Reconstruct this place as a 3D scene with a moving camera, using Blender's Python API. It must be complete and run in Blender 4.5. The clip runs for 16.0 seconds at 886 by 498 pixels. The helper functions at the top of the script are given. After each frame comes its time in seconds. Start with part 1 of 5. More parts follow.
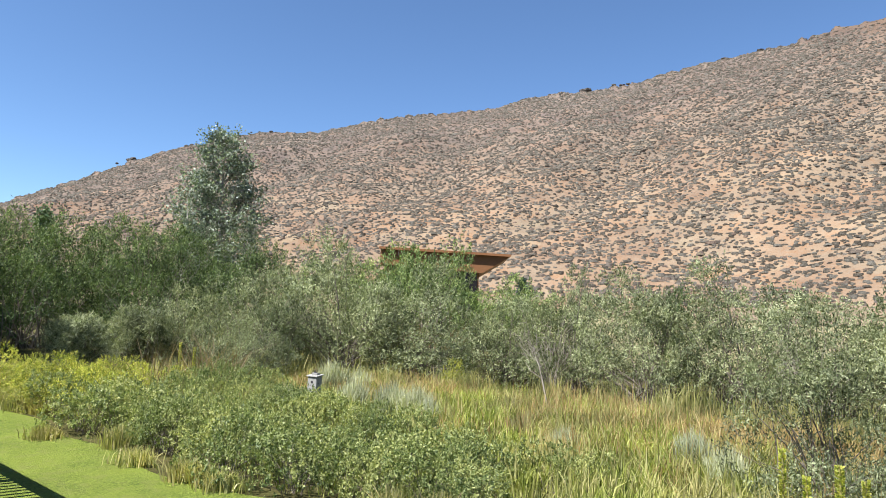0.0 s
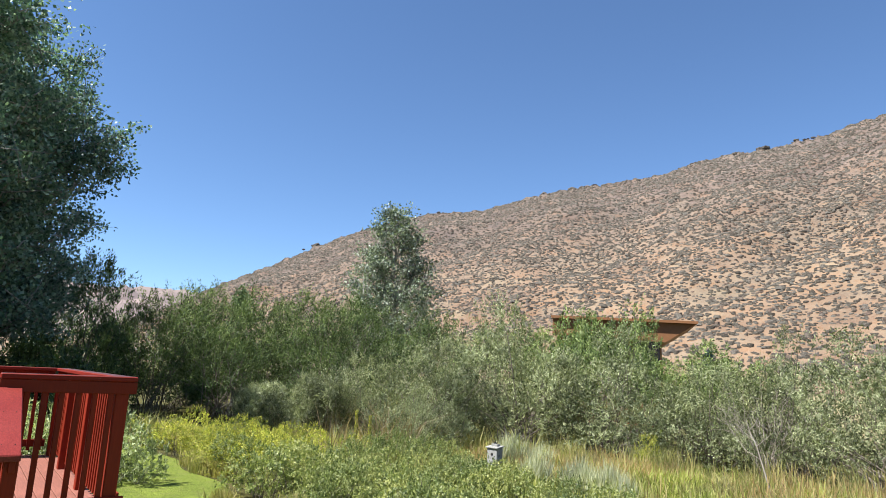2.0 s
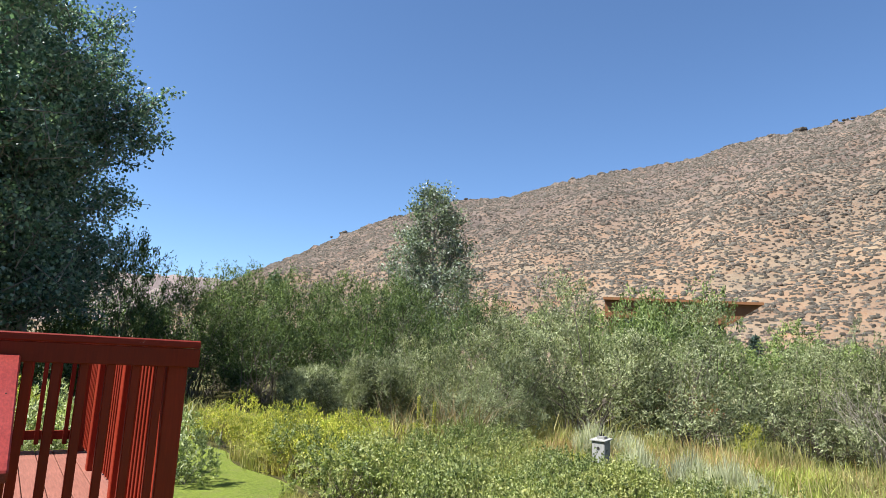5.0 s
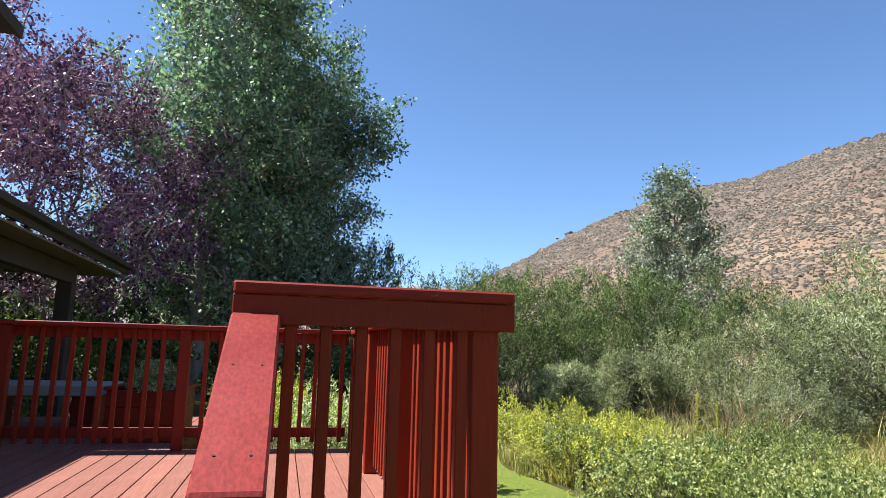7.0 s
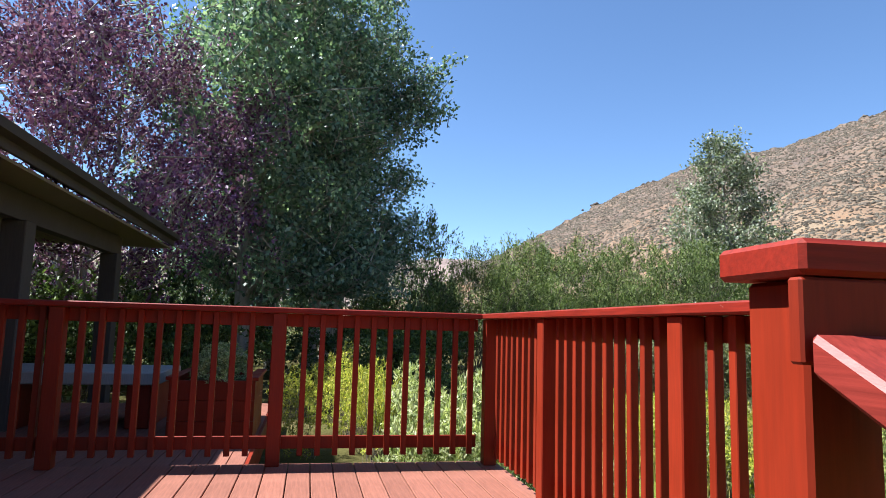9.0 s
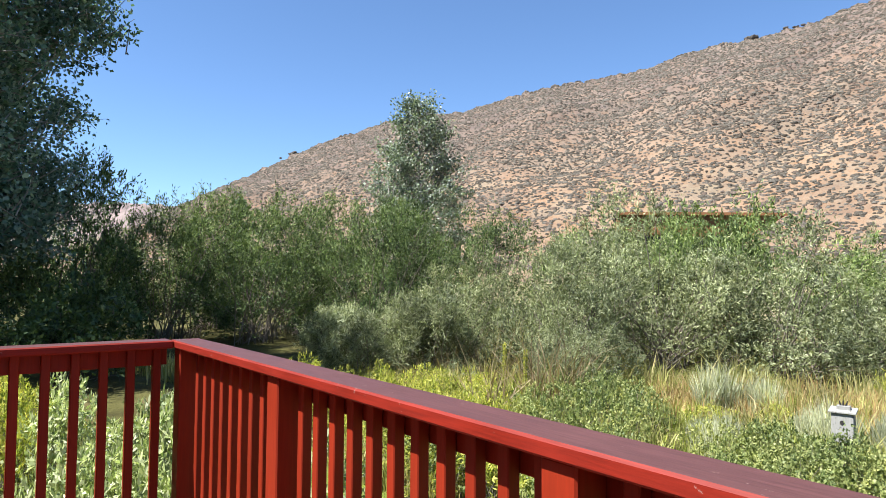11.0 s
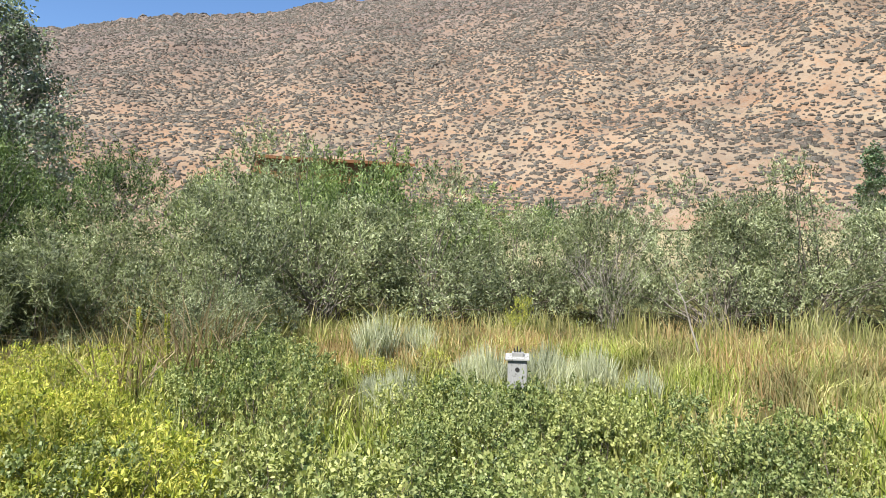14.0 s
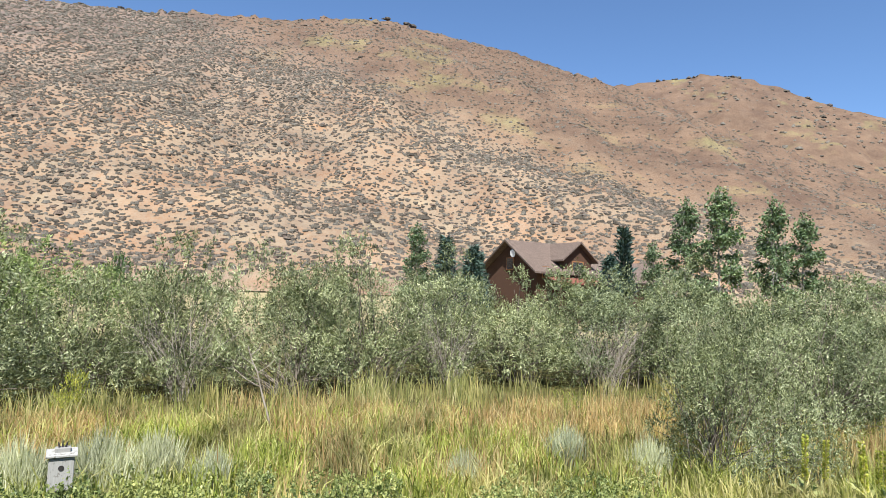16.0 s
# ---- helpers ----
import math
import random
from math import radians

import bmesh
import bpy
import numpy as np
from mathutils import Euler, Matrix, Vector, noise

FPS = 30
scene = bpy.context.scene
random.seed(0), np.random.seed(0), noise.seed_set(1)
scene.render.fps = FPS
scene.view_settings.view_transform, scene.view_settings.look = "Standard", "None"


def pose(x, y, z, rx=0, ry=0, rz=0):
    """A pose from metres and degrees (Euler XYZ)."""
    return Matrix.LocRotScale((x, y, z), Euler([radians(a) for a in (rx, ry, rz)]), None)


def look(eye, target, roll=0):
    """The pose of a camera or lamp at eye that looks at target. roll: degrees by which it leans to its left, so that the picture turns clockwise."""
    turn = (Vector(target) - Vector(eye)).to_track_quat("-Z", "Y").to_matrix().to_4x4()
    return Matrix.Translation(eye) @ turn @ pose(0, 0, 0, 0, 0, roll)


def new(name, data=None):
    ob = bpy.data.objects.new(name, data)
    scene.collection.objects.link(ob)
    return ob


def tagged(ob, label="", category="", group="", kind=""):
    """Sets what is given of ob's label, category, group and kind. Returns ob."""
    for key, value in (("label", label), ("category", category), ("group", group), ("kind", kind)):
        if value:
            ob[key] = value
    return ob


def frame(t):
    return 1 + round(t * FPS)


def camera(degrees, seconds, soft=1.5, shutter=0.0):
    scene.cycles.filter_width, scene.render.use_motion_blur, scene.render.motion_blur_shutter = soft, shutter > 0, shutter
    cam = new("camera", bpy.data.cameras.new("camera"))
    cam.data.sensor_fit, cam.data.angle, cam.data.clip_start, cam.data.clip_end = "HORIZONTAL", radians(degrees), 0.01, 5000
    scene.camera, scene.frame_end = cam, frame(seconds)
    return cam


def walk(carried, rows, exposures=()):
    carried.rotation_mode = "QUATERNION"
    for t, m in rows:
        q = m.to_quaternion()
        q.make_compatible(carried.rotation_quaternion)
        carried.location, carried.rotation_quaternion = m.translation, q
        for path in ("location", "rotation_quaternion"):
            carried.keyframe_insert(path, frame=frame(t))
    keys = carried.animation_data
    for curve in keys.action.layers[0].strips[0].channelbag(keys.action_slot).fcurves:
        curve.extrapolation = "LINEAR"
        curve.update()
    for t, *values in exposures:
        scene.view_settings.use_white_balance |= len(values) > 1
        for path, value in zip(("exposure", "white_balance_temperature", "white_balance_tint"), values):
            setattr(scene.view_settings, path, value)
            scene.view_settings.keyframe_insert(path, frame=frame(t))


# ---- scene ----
cam = camera(68.4, 16.0, soft=0.8)
PATH = [
    (0, (6.434, -1.559, 1.963), (5.166, -0.022, 2.140), 2.4),
    (0.5, (6.230, -1.440, 1.958), (4.826, -0.044, 2.237), 2.3),
    (1, (6.040, -1.290, 1.859), (4.558, 0.009, 2.202), 2.1),
    (1.5, (5.771, -1.144, 1.841), (4.230, 0.077, 2.207), 2.3),
    (2, (5.493, -0.979, 1.712), (3.896, 0.164, 2.095), 2.6),
    (2.5, (5.195, -0.938, 1.688), (3.562, 0.150, 2.078), 2.8),
    (3, (4.822, -0.921, 1.698), (3.178, 0.151, 2.080), 3.1),
    (3.5, (4.416, -0.939, 1.698), (2.779, 0.150, 2.065), 2.8),
    (3.7, (4.239, -0.928, 1.694), (2.615, 0.184, 2.047), 2.9),
    (6, (2.807, -0.493, 1.438), (1.068, 0.449, 1.735), 1.6),
    (6.5, (2.463, -0.476, 1.412), (0.623, 0.234, 1.742), 0.9),
    (7, (2.014, -0.587, 1.391), (0.094, -0.130, 1.715), 1.4),
    (7.5, (1.659, -0.745, 1.414), (-0.290, -0.419, 1.719), 1.8),
    (8, (1.279, -0.836, 1.399), (-0.685, -0.601, 1.693), 1.8),
    (8.2, (1.119, -0.923, 1.394), (-0.848, -0.697, 1.676), 1.5),
    (9.25, (0.380, -1.250, 1.550), (-1.560, -0.780, 1.760), 2.0),
    (10.3, (-0.364, -1.079, 1.715), (-2.199, -0.287, 1.783), 2.6),
    (10.5, (-0.472, -1.023, 1.766), (-2.243, -0.096, 1.833), 1.4),
    (11, (-0.647, -0.928, 1.901), (-2.226, 0.296, 1.998), 0.4),
    (11.5, (-0.952, -0.916, 1.920), (-2.363, 0.498, 2.026), 0.0),
    (12, (-1.203, -0.796, 1.885), (-2.517, 0.710, 1.954), 0.2),
    (12.5, (-1.400, -0.646, 1.885), (-2.617, 0.942, 1.879), 0.2),
    (13, (-1.677, -0.499, 1.904), (-2.762, 1.180, 1.827), -0.3),
    (13.5, (-1.856, -0.142, 1.903), (-2.769, 1.635, 1.802), -0.3),
    (14, (-1.908, -0.060, 1.938), (-2.606, 1.813, 1.874), 0.1),
    (14.5, (-1.941, -0.060, 2.034), (-2.406, 1.885, 2.035), 0.6),
    (15, (-1.981, -0.060, 2.061), (-2.181, 1.929, 2.127), 1.2),
    (15.5, (-1.973, -0.060, 2.097), (-1.819, 1.931, 2.216), 1.9),
    (16, (-1.875, -0.060, 2.120), (-1.352, 1.866, 2.261), 1.9),
]
walk(cam, [(t, look(eye, target, roll)) for t, eye, target, roll in PATH], [(0, 1.34, 5900, 8), (5.5, 1.36, 5900, 8), (6.5, 1.46, 5900, 8), (10.3, 1.6, 5900, 8), (12.0, 1.46, 5900, 8), (14.0, 1.34, 5900, 8), (16, 1.3, 5900, 8)])

# ---- world, sun, exposure ----
SUN = Vector((-0.16, -0.64, 1.0)).normalized()
world = bpy.data.worlds.new("sky_world")
scene.world = world
world.use_nodes = True
wn = world.node_tree
sky = wn.nodes.new("ShaderNodeTexSky")
sky.sky_type = 'NISHITA'
sky.sun_disc = False
sky.sun_elevation = math.asin(SUN.z)
sky.sun_rotation = math.atan2(SUN.x, SUN.y)
sky.altitude = 1800
sky.air_density = 1.0
sky.dust_density = 0.0
sky.ozone_density = 3.6
wn.nodes["Background"].inputs[1].default_value = 0.07
wn.links.new(sky.outputs[0], wn.nodes["Background"].inputs[0])
sun = new("sun", bpy.data.lights.new("sun", 'SUN'))
sun.data.energy, sun.data.angle, sun.data.color = 5.0, radians(0.53), (1.0, 0.95, 0.87)
sun.matrix_world = look(SUN * 50, (0, 0, 0))


# ---- materials ----
class Nodes:
    def __init__(self, name):
        self.mat = bpy.data.materials.new(name)
        self.mat.use_nodes = True
        self.t = self.mat.node_tree
        self.bsdf = self.t.nodes["Principled BSDF"]
        self.out = self.t.nodes["Material Output"]

    def add(self, kind, **inputs):
        n = self.t.nodes.new("ShaderNode" + kind)
        for k, v in inputs.items():
            self.put(n.inputs[k.replace("_", " ")], v)
        return n

    def put(self, socket, v):
        if isinstance(v, bpy.types.NodeSocket):
            self.t.links.new(v, socket)
        else:
            socket.default_value = v

    def where(self, scale=(1, 1, 1)):
        c = self.add("TexCoord")
        m = self.add("Mapping", Vector=c.outputs["Object"])
        m.inputs["Scale"].default_value = scale
        return m.outputs[0]

    def world_where(self, scale=(1, 1, 1)):
        c = self.add("NewGeometry")
        m = self.add("Mapping", Vector=c.outputs["Position"])
        m.inputs["Scale"].default_value = scale
        return m.outputs[0]

    def noise(self, vec, scale, detail=4.0, rough=0.55):
        n = self.add("TexNoise", Vector=vec, Scale=scale, Detail=detail, Roughness=rough)
        return n.outputs[0]

    def ramp(self, fac, *stops):
        r = self.add("ValToRGB", Fac=fac)
        el = r.color_ramp.elements
        while len(el) < len(stops):
            el.new(0.5)
        for e, (p, c) in zip(el, stops):
            e.position, e.color = p, (*c, 1) if len(c) == 3 else c
        return r.outputs[0]

    def mix(self, fac, a, b, mode='MIX'):
        m = self.t.nodes.new("ShaderNodeMix")
        m.data_type, m.blend_type = 'RGBA', mode
        self.put(m.inputs[0], fac)
        for s, v in ((m.inputs[6], a), (m.inputs[7], b)):
            self.put(s, (*v, 1) if isinstance(v, tuple) else v)
        return m.outputs[2]

    def bump(self, height, strength=0.3, distance=0.01):
        b = self.add("Bump", Height=height, Strength=strength, Distance=distance)
        self.put(self.bsdf.inputs["Normal"], b.outputs[0])

    def done(self, color=None, rough=0.8, metal=0.0, spec=0.5):
        if color is not None:
            self.put(self.bsdf.inputs["Base Color"], (*color, 1) if isinstance(color, tuple) else color)
        self.put(self.bsdf.inputs["Roughness"], rough)
        self.bsdf.inputs["Metallic"].default_value = metal
        self.bsdf.inputs["Specular IOR Level"].default_value = spec
        return self.mat


def leaf_material(name, dark, mid, pale, rough=0.55, through_light=0.4, patch=0.35, spec=0.3, alt=None, alt_scale=0.7):
    """Leaves: each one its own tint, larger patches with clump shade at their dark end, light passing through."""
    n = Nodes(name)
    g = n.add("NewGeometry")
    col = n.ramp(g.outputs["Random Per Island"], (0.0, dark), (0.5, mid), (1.0, pale))
    if alt:
        col = n.mix(n.ramp(n.noise(n.world_where(), alt_scale, 4.0, 0.65), (0.46, (0, 0, 0)), (0.58, (1, 1, 1))), col, n.mix(g.outputs["Random Per Island"], alt[0], alt[1]))
    spots = n.noise(n.world_where(), 1.1, 3.0)
    # Random patches vary the leaf; the dark ones imitate shaded gaps between clumps.
    shade_tone = n.ramp(spots, (0.36, (0.42, 0.44, 0.4)), (0.6, (1.2, 1.2, 1.12)))
    col = n.mix(patch * 2 if patch < 0.5 else 1.0, col, n.mix(1.0, col, shade_tone, 'MULTIPLY'))
    oi = n.add("ObjectInfo")
    vary = n.ramp(oi.outputs["Random"], (0.0, (0.82, 0.84, 0.82)), (1.0, (1.12, 1.1, 1.02)))
    col = n.mix(1.0, col, vary, 'MULTIPLY')
    n.done(col, rough, spec=spec)
    tr = n.add("BsdfTranslucent", Color=n.mix(1.0, col, (1.1, 1.22, 0.68), 'MULTIPLY'))
    m = n.add("MixShader", Fac=through_light)
    n.put(m.inputs[1], n.bsdf.outputs[0])
    n.put(m.inputs[2], tr.outputs[0])
    n.put(n.out.inputs[0], m.outputs[0])
    return n.mat


def paint_material(name, base, worn, rough=0.35, wear=0.62, faded_top=None, relief=0.25, grain=(30, 30, 2), streak=0.12):
    n = Nodes(name)
    v = n.where((1, 1, 1))
    fine = n.noise(v, 60, 4)
    big = n.noise(v, 3.0, 4)
    w = n.ramp(n.noise(v, 22, 6, 0.7), (wear, (0, 0, 0)), (wear + 0.08, (1, 1, 1)))
    oi = n.add("ObjectInfo")
    col = n.mix(big, tuple(c * 0.8 for c in base), tuple(min(1, c * 1.15) for c in base))
    col = n.mix(1.0, col, n.ramp(oi.outputs["Random"], (0, (0.86, 0.86, 0.86)), (1, (1.1, 1.1, 1.1))), 'MULTIPLY')
    if faded_top:
        up = n.add("SeparateXYZ", Vector=n.add("NewGeometry").outputs["Normal"]).outputs[2]
        col = n.mix(n.ramp(up, (0.7, (0, 0, 0)), (0.8, (1, 1, 1))), col, n.mix(big, faded_top, tuple(c * 1.35 for c in faded_top)))
    col = n.mix(w, col, worn)
    fibre = n.noise(n.where(grain), 3, 5, 0.7)
    col = n.mix(1.0, col, n.ramp(fibre, (0.35, (1 - streak, ) * 3), (0.65, (1 + streak, ) * 3)), 'MULTIPLY')
    n.bump(n.mix(0.65, fine, fibre), relief, 0.004)
    return n.done(col, n.ramp(big, (0.3, (rough, ) * 3), (0.8, (rough + 0.2, ) * 3)), spec=0.25)


def bark_material(name, dark, pale, stretch=0.25):
    n = Nodes(name)
    f = n.noise(n.where((1, 1, stretch)), 9, 6, 0.65)
    n.bump(f, 0.6, 0.03)
    return n.done(n.ramp(f, (0.3, dark), (0.7, pale)), 0.9, spec=0.2)


M = {}
M["rail"] = paint_material("rail_paint", (0.2009, 0.0167, 0.003), (0.245, 0.0598, 0.0192), 0.5, 0.74, relief=0.08)
M["handrail"] = paint_material("handrail_paint", (0.1955, 0.026, 0.0189), (0.2645, 0.0546, 0.0405), 0.34, 0.8, relief=0.1, grain=(0.8, 40, 40), streak=0.26)
M["cap"] = paint_material("rail_cap_paint", (0.2, 0.0135, 0.0048), (0.36, 0.24, 0.2), 0.5, 0.66, (0.07, 0.028, 0.026), relief=0.18, grain=(2, 34, 34), streak=0.2)
M["deck"] = paint_material("deck_board_paint", (0.2232, 0.0868, 0.0589), (0.2728, 0.1364, 0.0992), 0.62, 0.66, grain=(2, 30, 30), streak=0.18)
M["willow"] = leaf_material("willow_leaf", (0.08, 0.095, 0.048), (0.285, 0.3, 0.17), (0.45, 0.46, 0.315), 0.6, alt=((0.08, 0.095, 0.04), (0.34, 0.35, 0.2)), alt_scale=0.35, through_light=0.3, patch=0.5, spec=0.25)
M["green_willow"] = leaf_material("green_willow_leaf", (0.0784, 0.1137, 0.0353), (0.196, 0.2509, 0.0784), (0.3606, 0.3998, 0.1646), through_light=0.28, patch=0.5)
# Leaf colour darkened to stand in for shade under trees and thicket.
M["shade_willow"] = leaf_material("shade_willow_leaf", (0.0377, 0.0666, 0.0274), (0.0828, 0.1254, 0.0431), (0.1656, 0.2195, 0.0784), through_light=0.24)
M["cottonwood"] = leaf_material("cottonwood_leaf", (0.072, 0.1313, 0.104), (0.174, 0.2687, 0.208), (0.384, 0.475, 0.403), 0.45, 0.32, spec=0.32)
M["poplar"] = leaf_material("poplar_leaf", (0.085, 0.11, 0.075), (0.2, 0.23, 0.165), (0.4, 0.43, 0.36), 0.42, 0.3, spec=0.4)
M["green_poplar"] = leaf_material("green_poplar_leaf", (0.0623, 0.0987, 0.0447), (0.1247, 0.1741, 0.0839), (0.2369, 0.2903, 0.1677), 0.5, 0.25)
M["plum"] = leaf_material("plum_leaf", (0.075, 0.022, 0.075), (0.19, 0.075, 0.21), (0.38, 0.2, 0.42), 0.5, 0.26, spec=0.25)
M["forb"] = leaf_material("shrub_leaf", (0.0826, 0.118, 0.0385), (0.2478, 0.295, 0.099), (0.4484, 0.4602, 0.209), 0.5, 0.34, spec=0.3, alt=((0.177, 0.2006, 0.0605), (0.413, 0.4012, 0.165)), alt_scale=1.1)
M["yellow_forb"] = leaf_material("goldenrod_leaf", (0.2, 0.24, 0.035), (0.42, 0.42, 0.085), (0.66, 0.56, 0.14), 0.6, 0.45)
M["grass"] = leaf_material("meadow_grass_blade", (0.13, 0.17, 0.025), (0.38, 0.4, 0.08), (0.6, 0.55, 0.25), 0.6, 0.42, alt=((0.27, 0.25, 0.085), (0.58, 0.49, 0.25)), patch=0.45)
M["tawny"] = leaf_material("dry_grass_blade", (0.3293, 0.2038, 0.0862), (0.4861, 0.3293, 0.1568), (0.6272, 0.4861, 0.2666), 0.7, 0.38)
M["reed"] = leaf_material("reed_blade", (0.2195, 0.2352, 0.0784), (0.392, 0.3685, 0.1411), (0.5802, 0.4861, 0.2666), 0.5, 0.4, alt=((0.2822, 0.2666, 0.0784), (0.5645, 0.4547, 0.2038)), alt_scale=0.8)
M["plume"] = leaf_material("plume_grass_blade", (0.13, 0.09, 0.05), (0.24, 0.175, 0.1), (0.38, 0.3, 0.19), 0.6, 0.35)
M["lawn"] = leaf_material("lawn_blade", (0.15, 0.23, 0.03), (0.29, 0.36, 0.06), (0.46, 0.48, 0.13), 0.5, 0.42)
M["variegated"] = leaf_material("variegated_leaf", (0.1725, 0.2195, 0.0784), (0.4077, 0.439, 0.2195), (0.6586, 0.6507, 0.4547), 0.5, 0.35)
M["silver"] = leaf_material("silver_sage_leaf", (0.3294, 0.3236, 0.2268), (0.4831, 0.4799, 0.3564), (0.6808, 0.6696, 0.5184), 0.8, 0.35, spec=0.1)
M["spruce"] = leaf_material("spruce_needle", (0.0235, 0.047, 0.0392), (0.051, 0.0823, 0.0666), (0.0941, 0.1333, 0.1176), 0.6, 0.1)
M["thicket"] = leaf_material("thicket_leaf", (0.0472, 0.0741, 0.0236), (0.1113, 0.1517, 0.0472), (0.2427, 0.2832, 0.1146), through_light=0.26, patch=0.5, spec=0.2)
M["stem"] = bark_material("willow_stem_bark", (0.09, 0.0675, 0.0488), (0.2475, 0.21, 0.165))
M["dead"] = bark_material("dead_wood", (0.19, 0.155, 0.12), (0.4, 0.345, 0.28))
M["trunk"] = bark_material("cottonwood_bark", (0.165, 0.1462, 0.12), (0.42, 0.3825, 0.33))
M["grey_paint"] = paint_material("grey_brown_paint", (0.0648, 0.054, 0.0468), (0.1152, 0.1008, 0.0864), 0.6, 0.75)
M["cream"] = paint_material("cream_stucco", (0.4752, 0.4032, 0.2736), (0.36, 0.3024, 0.216), 0.85, 0.75)
M["siding"] = paint_material("pale_siding_paint", (0.66, 0.63, 0.58), (0.5, 0.46, 0.4), 0.7, 0.74)
M["white"] = paint_material("white_trim_paint", (0.76, 0.74, 0.7), (0.55, 0.5, 0.44), 0.55, 0.7)
M["soffit"] = paint_material("soffit_paint", (0.216, 0.18, 0.1296), (0.1728, 0.144, 0.108), 0.8, 0.75)
M["birdbox"] = paint_material("weathered_white_paint", (0.2808, 0.2668, 0.2415), (0.1348, 0.1179, 0.1011), 0.8, 0.56)
M["cedar"] = paint_material("cedar_siding", (0.2448, 0.108, 0.0432), (0.18, 0.0864, 0.0432), 0.6, 0.7)
M["rust"] = paint_material("rust_brown_roofing", (0.15, 0.055, 0.035), (0.19, 0.08, 0.05), 0.7, 0.7)
M["log"] = paint_material("dark_log_siding", (0.0714, 0.0367, 0.0216), (0.0982, 0.0562, 0.0346), 0.75, 0.65)
M["stone"] = paint_material("concrete_ledge", (0.3024, 0.2808, 0.2592), (0.216, 0.2016, 0.18), 0.85, 0.65)


def shingle_material():
    n = Nodes("brown_shingle")
    b = n.add("TexBrick", Vector=n.where((1, 1, 1)), Scale=3.0)
    b.inputs["Color1"].default_value, b.inputs["Color2"].default_value = (0.1, 0.07, 0.055, 1), (0.16, 0.115, 0.09, 1)
    b.inputs["Mortar"].default_value = (0.05, 0.04, 0.03, 1)
    n.bump(b.outputs[1], 0.3, 0.01)
    return n.done(b.outputs[0], 0.9, spec=0.2)


M["shingle"] = shingle_material()


def glass_material():
    n = Nodes("window_glass")
    return n.done((0.02, 0.025, 0.03), 0.05, spec=0.8)


M["glass"] = glass_material()


def black_material():
    n = Nodes("dark_hollow")
    return n.done(n.ramp(n.noise(n.where(), 30), (0.3, (0.012, 0.01, 0.008)), (0.7, (0.025, 0.02, 0.018))), 0.9)


M["black"] = black_material()


def ground_material():
    n = Nodes("meadow_soil")
    v = n.world_where()
    a = n.noise(v, 0.9, 6)
    b = n.noise(v, 14, 6, 0.7)
    col = n.ramp(a, (0.3, (0.065, 0.0553, 0.0195)), (0.55, (0.1365, 0.1235, 0.039)), (0.75, (0.2145, 0.1625, 0.078)))
    col = n.mix(b, col, n.mix(1.0, col, (0.2925, 0.2925, 0.26), 'MULTIPLY'))
    y = n.add("SeparateXYZ", Vector=v).outputs[1]
    dry = n.add("MapRange", Value=y)
    dry.inputs[1].default_value, dry.inputs[2].default_value = 24.0, 45.0
    col = n.mix(dry.outputs[0], col, n.ramp(n.noise(v, 0.25, 6), (0.35, (0.195, 0.1625, 0.0845)), (0.6, (0.299, 0.2405, 0.13))))
    n.bump(b, 0.8, 0.06)
    return n.done(col, 0.95, spec=0.1)


M["soil"] = ground_material()


